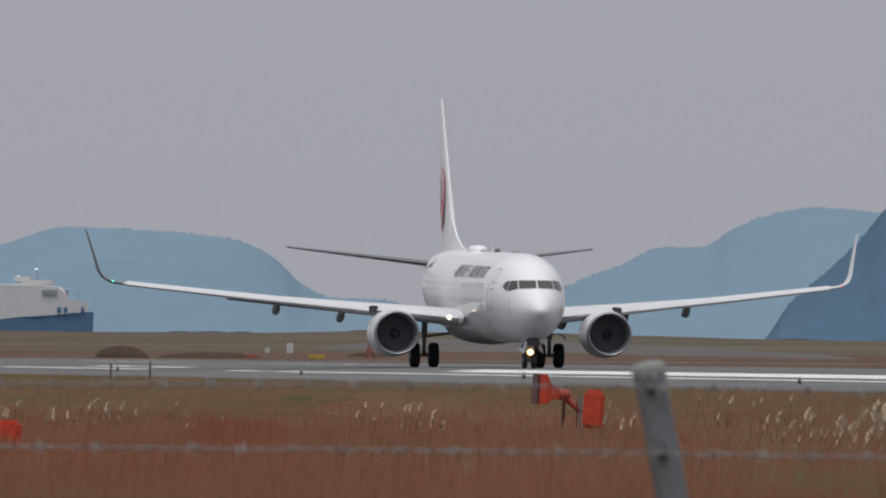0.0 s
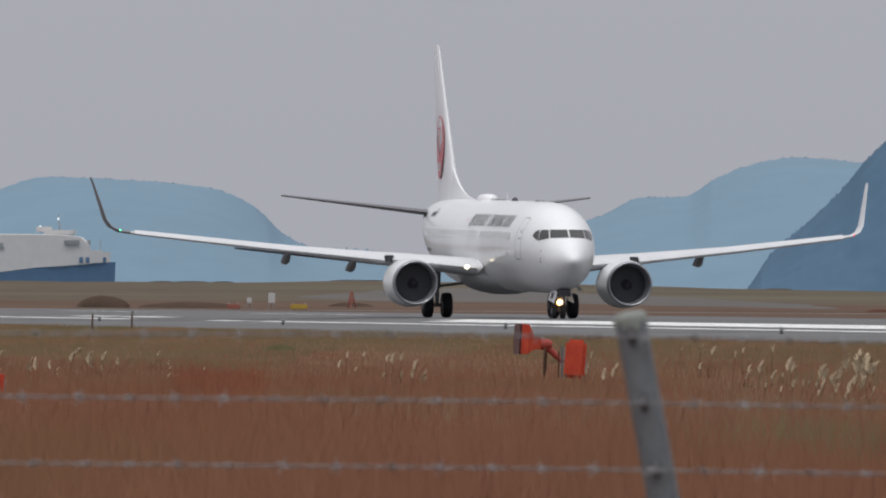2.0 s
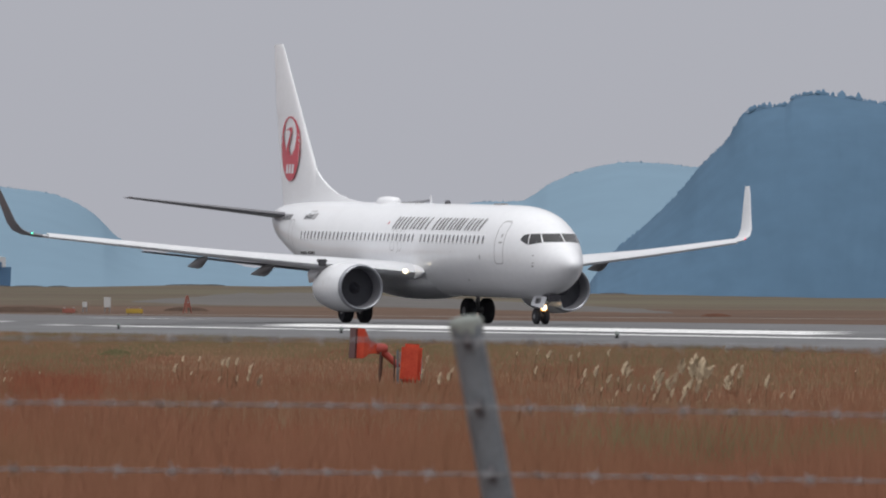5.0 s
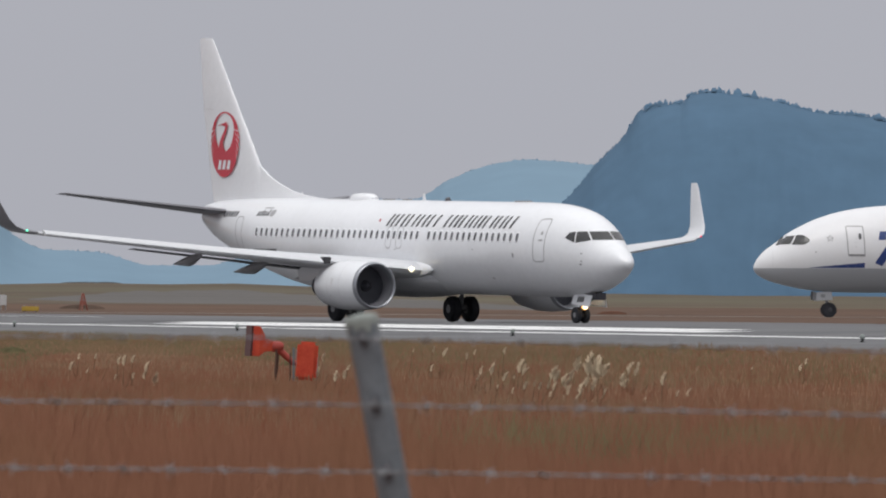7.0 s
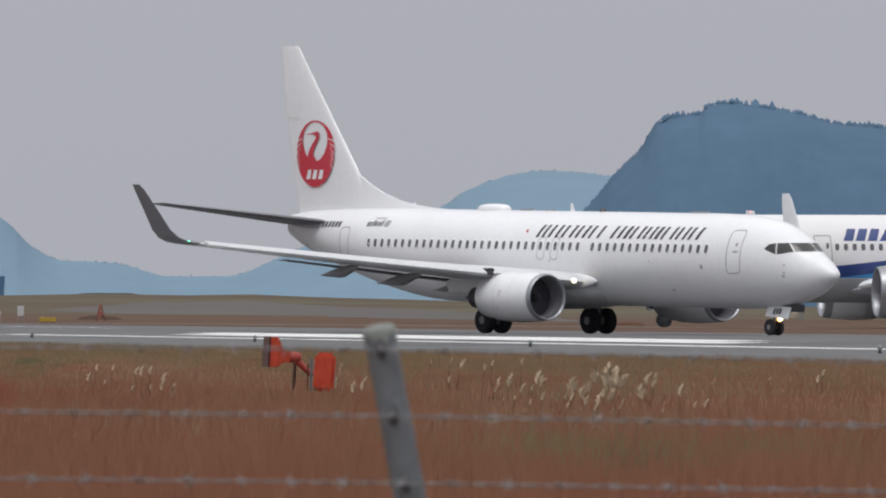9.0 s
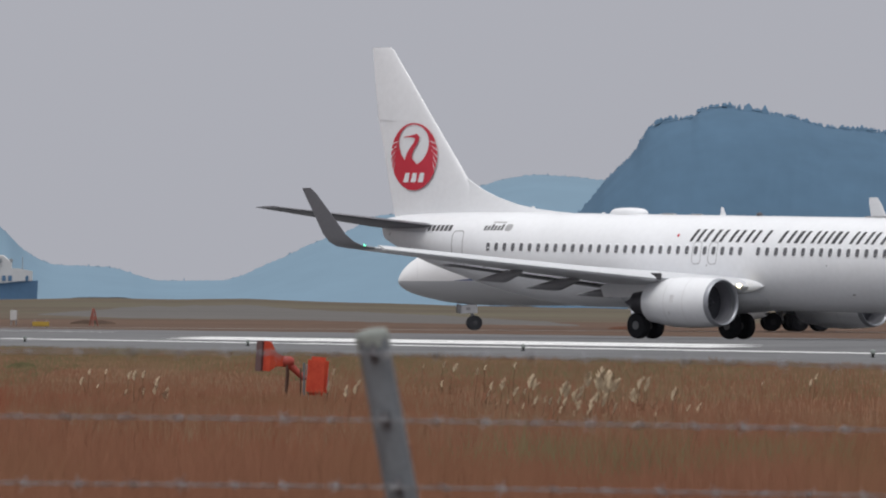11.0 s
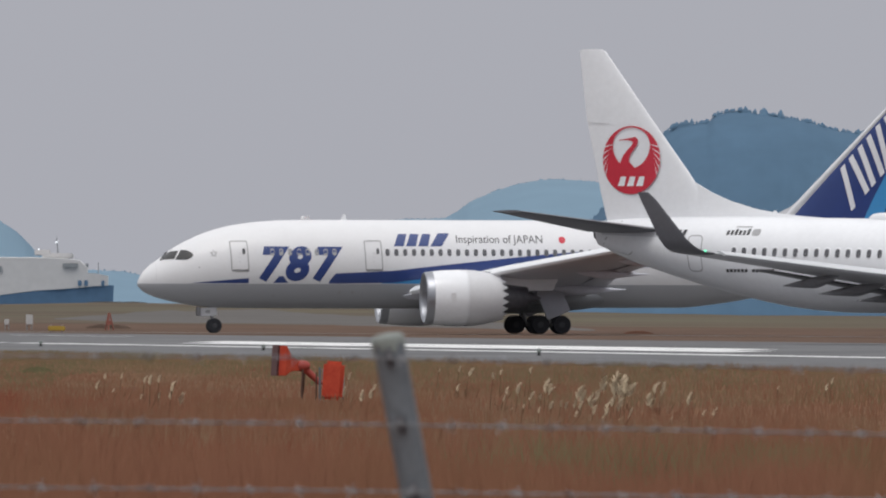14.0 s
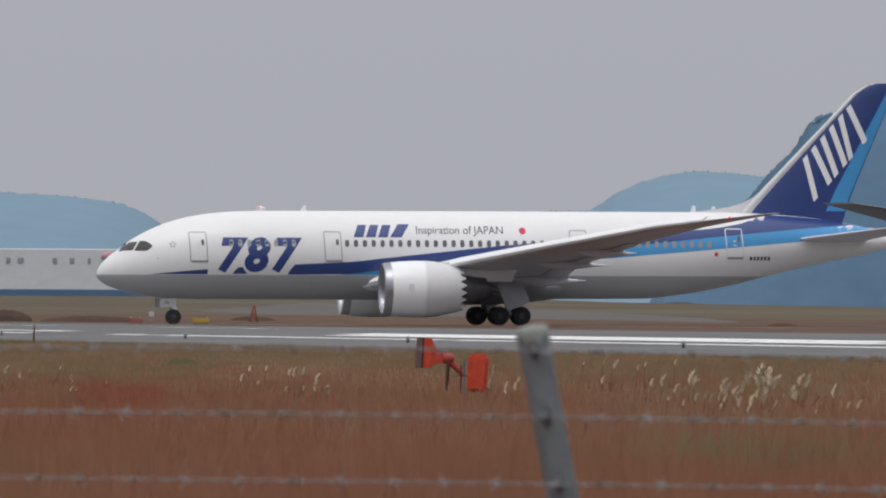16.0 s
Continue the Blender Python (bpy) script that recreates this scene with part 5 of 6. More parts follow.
# ---- ship ----
def ferry():
    root = tagged(new("ship"), "blue and cream car ferry under way beyond the shore", "ship")
    bm = bmesh.new()
    rings = []
    for x, w, deck, keel in ((-150, 8, 10.4, 0), (-140, 11, 10.4, 0), (-60, 12, 10.3, 0), (-30, 12, 10.3, 0), (-10, 11.7, 11.0, 0), (2, 10, 12.6, 0), (14, 7, 13.8, 0), (20, 4, 14.4, 0), (27, 0.4, 14.6, 3)):
        rings.append([(x, -w, deck), (x - 0.5, -w * 0.9, keel - 1), (x - 0.5, w * 0.9, keel - 1), (x, w, deck)])
    loft(bm, rings)
    part("hull", bm, M_HULLB, root, "blue hull")
    bm = bmesh.new()
    rings = []
    for x, w, low, top in ((-148, 7.8, 10.5, 21.5), (-140, 11, 10.5, 23.4), (-60, 12, 10.4, 23.4), (-30, 12, 10.4, 23.4), (-10, 11.7, 11.1, 23.4), (2, 10, 12.7, 23.4), (10, 8.6, 13.2, 23.3), (16, 6.6, 13.7, 22.6), (18.5, 5.4, 13.9, 20.4)):
        rings.append([(x, -w - 0.05, low), (x, -w - 0.05, top - 0.2), (x, -w + 0.2, top), (x, w - 0.2, top), (x, w + 0.05, top - 0.2), (x, w + 0.05, low)])
    loft(bm, rings)
    part("garage_deck", bm, M_HULLW, root, "cream garage decks")
    bm = bmesh.new()
    rings = [[(x, -w, low), (x, -w, top), (x, w, top), (x, w, low)] for x, w, low, top in ((16, 6.3, 13.6, 18.6), (21, 4.2, 14.3, 18.4), (25.2, 1.4, 14.5, 17.6))]
    loft(bm, rings)
    box(bm, (9, 0, 24.0), (10, 13, 1.6), None, 0.3)
    box(bm, (4, 0, 25.0), (5, 8, 1.8), None, 0.3)
    br = part("bridge_house", bm, M_HULLW, root, "cream bridge house")
    bm = bmesh.new()
    box(bm, (18.3, 0, 20.9), (0.8, 9.5, 1.3))
    box(bm, (13.2, -8.2, 20.9), (5.0, 0.5, 1.3), pose(0, 0, 0, 0, 0, 18))
    part("bridge_window", bm, M_HULLG, br, "dark strip of bridge windows", False)
    for x, y in ((16.2, -6.9), (18.2, -5.9), (23.4, -2.6)):
        bm = bmesh.new()
        box(bm, (x, y, 15.2), (1.2, 0.5, 1.8), None, 0.1)
        part("bulwark_port", bm, M_HULLB, br, "", False)
    bm = bmesh.new()
    rod(bm, (9, 0, 24), (8.5, 0, 30), 0.28, 0.12)
    rod(bm, (8.6, -2, 28), (8.6, 2, 28), 0.1)
    part("mast", bm, M_HULLG, root)
    bm = bmesh.new()
    rod(bm, (22, 0, 17), (22, 0, 22), 0.2, 0.1)
    part("foremast", bm, M_HULLG, root)
    for x, z in ((8.5, 28.3), (2.7, 25.9)):
        bm = bmesh.new()
        bmesh.ops.create_icosphere(bm, subdivisions=2, radius=0.34, matrix=Matrix.Translation((x, -0.5, z)))
        part("masthead_light", bm, M_MAST, root, "lit white masthead light")
    bm = bmesh.new()
    loft(bm, [[(-34 + 2.1 * a, -12.5 + 1.0 * w * math.cos(k), 21.1 + 1.3 * w * math.sin(k)) for k in [math.pi * q / 8 for q in range(16)]] for a, w in ((-1, 0.15), (-0.85, 0.55), (-0.5, 0.9), (0, 1), (0.5, 0.9), (0.85, 0.55), (1, 0.15))])
    part("lifeboat", bm, M_CORAL, root, "coral pink lifeboat")
    for x, wide in ((-9.4, 1.5), (-24.6, 1.6), (-40, 1.0), (-45.5, 1.5), (-51, 1.5), (-62, 2.0), (-66, 1.4), (-80, 1.6), (-94, 1.6), (-108, 1.6), (-122, 1.6)):
        bm = bmesh.new()
        box(bm, (x, -12.1, 19.6), (wide, 0.3, 1.7), None, 0.05)
        part("vent", bm, M_HULLG, root, "", False)
    return root


ship = ferry()


# ---- airfield ----
def spot(px, py, depth):
    a, h = rise(px, py)
    return Vector((a * depth / 1000, depth, EYE.z + h * depth / 1000))


def apron():
    """A paved wedge on the rising far ground, narrowing to a point."""
    vs, fs = [], []
    na, nd = 90, 14
    for i in range(na + 1):
        a = -0.025 + 0.0435 * i / na
        near = float(np.interp(a, (-0.025, -0.018, -0.008, 0.0035, 0.0185), (1095, 1020, 1010, 965, 938))) + 9 * noise.noise((a * 900, 1, 0))
        far = float(np.interp(a, (-0.025, -0.018, -0.008, 0.0035, 0.0185), (1100, 1300, 1330, 1190, 942))) + 22 * noise.noise((a * 600, 5, 0))
        for k in range(nd + 1):
            y = near + max(2, far - near) * k / nd
            vs.append((a * y, y, ground_z(a * y, y) + (0.07 if k else -0.12)))
    for i in range(na):
        for k in range(nd):
            p = i * (nd + 1) + k
            fs.append((p, p + nd + 1, p + nd + 2, p + 1))
    tagged(mesh_ob("pavement", vs, fs, M_APRON, True), "pale grey concrete apron beyond the taxiway", "pavement", kind="structure")


def taxiway():
    vs, fs = [], []
    for i in range(41):
        x = -160 + 8 * i
        y = 862 + 0.162 * x
        for o in (-13, 13):
            vs.append((x, y + o, 0.905))
    for i in range(40):
        fs.append((2 * i, 2 * i + 2, 2 * i + 3, 2 * i + 1))
    tagged(mesh_ob("taxiway", vs, fs, M_CONCRETE, False), "grey concrete taxiway beyond the runway", "taxiway", kind="structure")


apron()
taxiway()


def edge_lamp(x, y, z):
    root = tagged(new("runway_light"), "small runway edge lamp on a short black stem", "runway light", "lamps along the runway edge")
    bm = bmesh.new()
    rod(bm, (0, 0, 0), (0, 0, 0.16), 0.04)
    rod(bm, (0, 0, 0), (0, 0, 0.04), 0.11, 0.09)
    part("stem", bm, M_BLACK, root)
    bm = bmesh.new()
    lathe(bm, [(0.14, 0.08), (0.19, 0.1), (0.25, 0.09), (0.3, 0.05), (0.31, 0.01)], (0, 0, 0), "z", 16)
    part("lens", bm, M_CAP, root, "pale glass lamp head")
    root.matrix_basis = pose(x, y, z) @ Matrix.Scale(0.8, 4)
    return root


first = edge_lamp(-13.25, 508, 0.63)
for k in (-2, -1, 1, 2, 3, 4, 5):
    copy_thing(first, pose(-13.25 + 9.5 * k, 508 - 48.7 * k, 0.63))


def approach_unit():
    """A slope indicator: a dark-faced hood, tapering horn, arm and legs."""
    root = tagged(new("approach_light"), "orange approach indicator with dark red face on thin legs", "approach light")
    bm = bmesh.new()
    loft(bm, [[(-0.2, a * 0.34, b * 0.36 + 1.0) for a, b in ((-1, -1), (1, -1), (1, 1), (-1, 1))], [(-0.02, a * 0.34, b * 0.36 + 1.0) for a, b in ((-1, -1), (1, -1), (1, 1), (-1, 1))], [(0.16, a * 0.17, b * 0.17 + 0.93) for a, b in ((-1, -1), (1, -1), (1, 1), (-1, 1))], [(0.36, a * 0.1, b * 0.12 + 0.9) for a, b in ((-1, -1), (1, -1), (1, 1), (-1, 1))]])
    bmesh.ops.bevel(bm, geom=list(bm.edges), offset=0.012, segments=2, affect="EDGES")
    hood = part("hood", bm, M_ORANGE, root, "flared orange hood")
    bm = bmesh.new()
    box(bm, (-0.22, 0, 1.0), (0.05, 0.7, 0.74), None, 0.01)
    part("face", bm, M_LENS, hood, "dark red glass face")
    bm = bmesh.new()
    lathe(bm, [(-0.62, 0.09), (-0.55, 0.13), (-0.38, 0.14), (-0.3, 0.1)], (0, 0, 0.9), "x", 20)
    part("lamp_housing", bm, M_MAROON, root, "dark red lamp housing")
    bm = bmesh.new()
    rod(bm, (0.5, 0, 0.85), (0.9, 0.0, 0.52), 0.09, 0.07)
    rod(bm, (0.86, 0, 0.58), (1.15, 0, 0.42), 0.05, 0.04)
    part("arm", bm, M_MAROON, root, "slanting dark red arm")
    for x, y, top in ((0.42, -0.22, 0.82), (0.55, 0.22, 0.82), (1.12, 0, 0.42)):
        bm = bmesh.new()
        rod(bm, (x, y, -0.05), (x, y, top), 0.025)
        rod(bm, (x, y, -0.04), (x, y, 0.02), 0.09)
        part("leg", bm, M_BUSH, root, "thin dark leg")
    return root


unit = approach_unit()
p = spot(636, 662, 258)
unit.matrix_basis = pose(p.x + 0.02, p.y, 0.03, 0, 3, 12) @ Matrix.Diagonal((0.86, 0.86, 0.86, 1))


def orange_cabinet(px, py, depth, w, h, lean):
    root = tagged(new("equipment_box"), "rounded orange airfield equipment box half hidden in grass", "equipment box")
    bm = bmesh.new()
    box(bm, (0, 0, 0.12 + h / 2), (w, w * 0.9, h), pose(0, 0, 0, 0, lean), w * 0.16)
    part("box_body", bm, M_ORANGE, root, "faded orange casing")
    bm = bmesh.new()
    box(bm, (-w * 0.64, -0.05, h * 0.5), (0.045, 0.045, h), None, 0.01)
    part("post", bm, M_GALV, root, "grey steel post")
    bm = bmesh.new()
    box(bm, (-w * 0.8, 0.0, h * 0.42), (0.03, 0.03, h * 0.9), None, 0.01)
    part("post", bm, M_BUSH, root, "dark post")
    for o in (-w * 0.32, w * 0.32):
        bm = bmesh.new()
        rod(bm, (o * 1.5, 0.1, -0.05), (o * 1.5, 0.1, h * 0.95), 0.022)
        part("leg", bm, M_STRUT, root, "grey leg")
    q = spot(px, py, depth)
    root.location = (q.x, q.y, ground_z(q.x, q.y) - 0.02)
    return root


orange_cabinet(728, 640, 250, 0.42, 0.78, 4)
orange_cabinet(-309, 672, 196, 0.46, 0.42, 0)


def far_sign(px, depth, w, h, material, label, name, cat, post=True):
    root = tagged(new(name), label, cat)
    q = spot(px, 540, depth)
    bm = bmesh.new()
    box(bm, (0, 0, (0.35 if post else 0.1) + h / 2), (w, 0.25, h), None, 0.04)
    part("panel", bm, material, root)
    for o in (-w * 0.35, w * 0.35):
        bm = bmesh.new()
        rod(bm, (o, 0, -0.1), (o, 0, 0.5), 0.05)
        part("post", bm, M_STRUT, root)
    root.location = (q.x, q.y, ground_z(q.x, q.y))
    return root


far_sign(190, 905, 0.5, 0.75, M_FARWHITE, "white cabinet standing in the far grass", "airfield_cabinet", "cabinet")
far_sign(150, 905, 0.35, 0.4, M_FARWHITE, "small white box standing in the far grass", "airfield_cabinet", "cabinet")
far_sign(238, 845, 1.15, 0.32, M_YELLOW, "low yellow guidance sign beside the taxiway", "taxiway_sign", "sign", False)
far_sign(122, 850, 0.9, 0.3, M_BUSHRED, "low rusty red sign beside the taxiway", "taxiway_sign", "sign", False)


def marker_tripod(px, depth):
    root = tagged(new("marker_tripod"), "red tripod marker standing on the far grass", "marker")
    q = spot(px, 540, depth)
    for k in range(3):
        a = 2 * math.pi * k / 3 + 0.4
        bm = bmesh.new()
        rod(bm, (0.35 * math.cos(a), 0.35 * math.sin(a), 0), (0.05 * math.cos(a), 0.05 * math.sin(a), 1.25), 0.05)
        part("leg", bm, M_BUSHRED, root)
    bm = bmesh.new()
    box(bm, (0, 0, 0.55), (0.45, 0.45, 0.3), None, 0.03)
    part("drum", bm, M_BUSHRED, root)
    root.location = (q.x, q.y, ground_z(q.x, q.y))


marker_tripod(331, 905)


def stake(px, depth, h):
    root = tagged(new("marker_stake"), "thin dark wooden stake beside the runway shoulder", "stake", "stakes beside the runway")
    q = spot(px, 575, depth)
    bm = bmesh.new()
    rod(bm, (0, 0, -0.05), (0.02, 0, h), 0.04, 0.03, 8)
    part("shaft", bm, M_BUSH, root)
    bm = bmesh.new()
    box(bm, (0.02, 0, h), (0.12, 0.05, 0.12), None, 0.01)
    part("head", bm, M_CAP, root)
    root.location = (q.x, q.y, ground_z(q.x, q.y))


stake(-128, 470, 0.55)
stake(-58, 470, 0.6)


# ---- plants ----
def blades(name, count, y0, y1, tall0, tall1, wide0, wide1, material, label, seed, lift=0.0, zone=None):
    """Many bent grass blades in one sheet of plants."""
    rng = np.random.default_rng(seed)
    y = np.sqrt(rng.uniform(y0**2, y1**2, count))
    x = y * rng.uniform(-0.054, 0.048, count)
    n = 0.9816 * (x - 5.92) + 0.191 * (y - 411)
    keep = n < -11.2
    if zone is not None:
        keep &= zone(x, y, n)
    x, y, n = x[keep], y[keep], n[keep]
    m = len(x)
    z = np.interp(n, (-34, -11.5), (0.03, 0.56))
    f = (y - y0) / (y1 - y0)
    patch = 0.75 + 0.5 * np.sin(x * 1.7 + 0.9 * np.sin(y * 0.31)) * np.sin(y * 0.37 + 1.3 * np.sin(x * 0.8)) * 0.6
    h = (tall0 + (tall1 - tall0) * f) * rng.uniform(0.55, 1.1, m) * patch
    w = (wide0 + (wide1 - wide0) * f) * rng.uniform(0.6, 1.2, m)
    turn = rng.uniform(-0.9, 0.9, m)
    cx, cy = np.cos(turn) * w / 2, np.sin(turn) * w / 2
    bx, by = rng.normal(0.02, 0.24, m) * h, rng.normal(0, 0.24, m) * h
    v = np.empty((m, 5, 3))
    v[:, 0] = np.stack((x - cx, y - cy, z - 0.03), 1)
    v[:, 1] = np.stack((x + cx, y + cy, z - 0.03), 1)
    v[:, 2] = np.stack((x + cx * 0.8 + bx * 0.4, y + cy * 0.8 + by * 0.4, z + h * 0.6), 1)
    v[:, 3] = np.stack((x - cx * 0.8 + bx * 0.4, y - cy * 0.8 + by * 0.4, z + h * 0.6), 1)
    v[:, 4] = np.stack((x + bx, y + by, z + h), 1)
    me = bpy.data.meshes.new(name)
    me.vertices.add(m * 5)
    me.vertices.foreach_set("co", v.ravel())
    base = np.arange(m)[:, None] * 5
    loops = np.concatenate((base + np.array([0, 1, 2, 3]), base + np.array([3, 2, 4])), 1).ravel()
    me.loops.add(m * 7)
    me.loops.foreach_set("vertex_index", loops)
    me.polygons.add(m * 2)
    starts = (np.arange(m)[:, None] * 7 + np.array([0, 4])).ravel()
    me.polygons.foreach_set("loop_start", starts)
    me.materials.append(material)
    me.update(calc_edges=True)
    me.validate()
    lean = np.stack((rng.normal(0, 0.09, m), rng.normal(-0.35, 0.09, m), np.ones(m)), 1)
    lean /= np.linalg.norm(lean, axis=1)[:, None]
    me.polygons.foreach_set("use_smooth", np.ones(m * 2, bool))
    me.normals_split_custom_set_from_vertices(np.repeat(lean, 5, 0))
    return tagged(new(name, me), label, "grass", kind="stuff")


def fades(a, b, seed):
    """Keeps plants more and more thinly from depth a to b."""
    rng = np.random.default_rng(seed)
    return lambda x, y, n: rng.uniform(0, 1, len(y)) < np.clip((b - y) / (b - a), 0.0, 1.0)


def grows(a, b, seed):
    rng = np.random.default_rng(seed)
    return lambda x, y, n: rng.uniform(0, 1, len(y)) < np.clip((y - a) / (b - a), 0.0, 1.0)


FADE = fades(150, 340, 5)
blades("dry_grass", 46000, 40, 115, 0.95, 0.7, 0.007, 0.01, M_STRAW, "tall red-brown dry grass in the foreground", 1)
blades("dry_grass", 120000, 112, 400, 0.55, 0.07, 0.01, 0.024, M_STRAW, "red-brown dry grass of the airfield", 2, zone=lambda x, y, n: FADE(x, y, n) & ((x / y < 0.004 + 0.006 * np.sin(y * 0.21)) | (y < 175) | (np.sin(x * 3.1 + y * 0.7) > 0.35)))
blades("pale_grass", 9000, 80, 200, 0.62, 0.4, 0.007, 0.014, M_OLIVE, "straw-coloured stems among the red grass", 3, zone=lambda x, y, n: np.sin(x * 0.6 + y * 0.05) > 0.1)
blades("olive_grass", 90000, 150, 440, 0.25, 0.06, 0.012, 0.024, M_OLIVE, "short olive-brown grass near the runway", 4, zone=grows(140, 280, 6))
blades("verge_grass", 110000, 240, 540, 0.2, 0.13, 0.014, 0.022, M_VERGE, "greenish verge grass along the runway shoulder", 7, zone=lambda x, y, n: n > -32 + 7 * np.sin(x * 0.4 + y * 0.03) - 7 * (x > 3))


blades("pale_grass", 9000, 138, 186, 0.5, 0.4, 0.01, 0.014, M_OLIVE, "yellowish tussocks among the red grass", 11, zone=lambda x, y, n: (x / y > 0.004) & (x / y < 0.034) & (np.sin(x * 1.1 + y * 0.13) > -0.5))
blades("yellow_grass", 13000, 104, 122, 0.8, 0.74, 0.007, 0.01, M_VERGE, "yellow-green tussocks among the red grass", 14, zone=lambda x, y, n: (x / y > 0.009 + 0.004 * np.sin(y * 0.9)) & (x / y < 0.041) & (np.sin(x * 3.1 + y * 0.17) + 0.6 * np.sin(x * 7.3) > -0.9))
blades("dry_grass", 16000, 94, 103, 0.66, 0.6, 0.007, 0.009, M_STRAW, "dense red-brown dry grass in the foreground", 17)
blades("olive_grass", 24000, 185, 330, 0.34, 0.16, 0.012, 0.02, M_OLIVE, "olive-brown grass among the red field", 15, zone=lambda x, y, n: (x / y > 0.002 + 0.006 * np.sin(y * 0.21)) & (x / y < 0.026 + 0.004 * np.sin(y * 0.4)) & (np.sin(x * 0.9 + y * 0.11) > -0.75))
blades("dock_stems", 5000, 180, 240, 0.36, 0.3, 0.016, 0.02, M_RUST, "rust-red dock stems in the dry field", 12, zone=lambda x, y, n: (x / y < -0.021) & (np.sin(x * 0.9 - y * 0.08) > -0.1))
blades("dock_stems", 3500, 95, 150, 0.7, 0.5, 0.009, 0.012, M_RUST, "rust-red dock stems in the foreground", 13, zone=lambda x, y, n: np.sin(x * 1.3 + y * 0.11) > 0.2)

blades("dock_stems", 30000, 195, 252, 0.5, 0.42, 0.012, 0.016, M_RUST, "dense rust-red dock patch in the dry field", 16, zone=lambda x, y, n: np.abs(x / y + 0.0312) < 0.0016 + 0.0024 * np.abs(np.sin(y * 2.3 + x * 7)))


def plume_mesh(name, length, seed):
    """A feathery seed head: a bent spine with drooping strands."""
    rng = random.Random(seed)
    vs, fs = [], []
    for k in range(46):
        f = k / 45
        a = rng.uniform(0, 2 * math.pi)
        r = length * 0.19 * (0.3 + math.sin(math.pi * min(1, f * 0.8 + 0.15)))
        s = Vector((0.14 * length * f * f, 0, length * f * 0.72))
        e = s + Vector((r * math.cos(a) + 0.14 * length * f, r * math.sin(a), length * (0.3 - 0.08 * f)))
        w = Vector((0.022 * length, 0.014 * length * math.cos(a), 0.01 * length))
        i = len(vs)
        mid = s.lerp(e, 0.55) + Vector((0, 0, 0.03 * length))
        vs += [s - w * 0.4, s + w * 0.4, mid + w, e, mid - w]
        fs += [(i, i + 1, i + 2, i + 4), (i + 4, i + 2, i + 3)]
    me = bpy.data.meshes.new(name)
    me.from_pydata(vs, [], fs)
    me.materials.append(M_PLUME)
    me.update()
    soft_lit(me)
    return me


PLUMES = [plume_mesh("plume", 0.42, k) for k in range(5)]


def pampas(px, py, depth, count, spread, tall, seed, big=1.0):
    """A clump of silver grass: pale stalks, each with its plume."""
    rng = random.Random(seed)
    count = max(2, round(count * 0.68))
    q = spot(px, py, depth)
    root = tagged(new("silver_grass"), "clump of cream-plumed silver grass in the dry field", "grass clump", "silver grass in the field")
    base = ground_z(q.x, q.y)
    root.location = (q.x, q.y, base)
    bm = bmesh.new()
    for _ in range(count):
        x, y = rng.uniform(-spread, spread), rng.uniform(-2.5, 2.5)
        h = max(0.08, tall * rng.uniform(0.1, 0.85))
        lean = rng.uniform(0.02, 0.22)
        rod(bm, (x, y, -0.05), (x + lean * h, y, h), 0.008, 0.005, 4)
        o = new("plume", rng.choice(PLUMES))
        o.parent = root
        s = rng.uniform(0.35, 1.0) * big
        o.matrix_basis = pose(x + lean * h, y, h - 0.03, rng.uniform(-16, 16), rng.uniform(-22, 34), rng.uniform(-60, 60)) @ Matrix.Diagonal((s, s, s, 1))
    for _ in range(count * 3):
        x, y = rng.uniform(-spread, spread) * 1.1, rng.uniform(-2.5, 2.5)
        rod(bm, (x, y, -0.03), (x + rng.uniform(-0.15, 0.2), y, rng.uniform(0.2, 0.6) * tall), 0.01, 0.002, 3)
    part("stalk_tuft", bm, M_OLIVE, root, "pale stalks and leaves", False)


def silver_grass(heads, depth, seed):
    """A clump of silver grass whose plumes stand at given bearings; each head: side, height, size."""
    rng = random.Random(seed)
    mid = sum(h[0] for h in heads) / len(heads)
    q = spot(mid, 640, depth)
    root = tagged(new("silver_grass"), "clump of cream-plumed silver grass in the dry field", "grass clump", "silver grass in the field")
    base = ground_z(q.x, q.y)
    root.location = (q.x, q.y, base)
    bm = bmesh.new()
    for px, py, size in heads:
        p = spot(px, py, depth)
        x, y, top = p.x - q.x, rng.uniform(-2, 2), p.z - base - 0.2 * size
        lean = rng.uniform(0.02, 0.2) * top
        rod(bm, (x - lean, y, -0.05), (x, y, top), 0.008, 0.005, 4)
        for k in range(3 if size > 1.2 else 2 if size > 0.8 else 1):
            o = new("plume", rng.choice(PLUMES))
            o.parent = root
            f = size * rng.uniform(0.75, 1.0) * (1 - 0.12 * k)
            o.matrix_basis = pose(x + 0.05 * k * size, y, top - 0.04 - 0.03 * k, rng.uniform(-14, 14), rng.uniform(-8, 14) + 15 * k, rng.uniform(-50, 50)) @ Matrix.Diagonal((f, f, f, 1))
        for _ in range(5):
            dx = rng.uniform(-0.14, 0.14)
            rod(bm, (x + dx, y, -0.03), (x + dx + rng.uniform(-0.15, 0.2), y, rng.uniform(0.3, 0.7) * max(0.2, top)), 0.01, 0.002, 3)
    part("stalk_tuft", bm, M_OLIVE, root, "pale stalks and leaves", False)


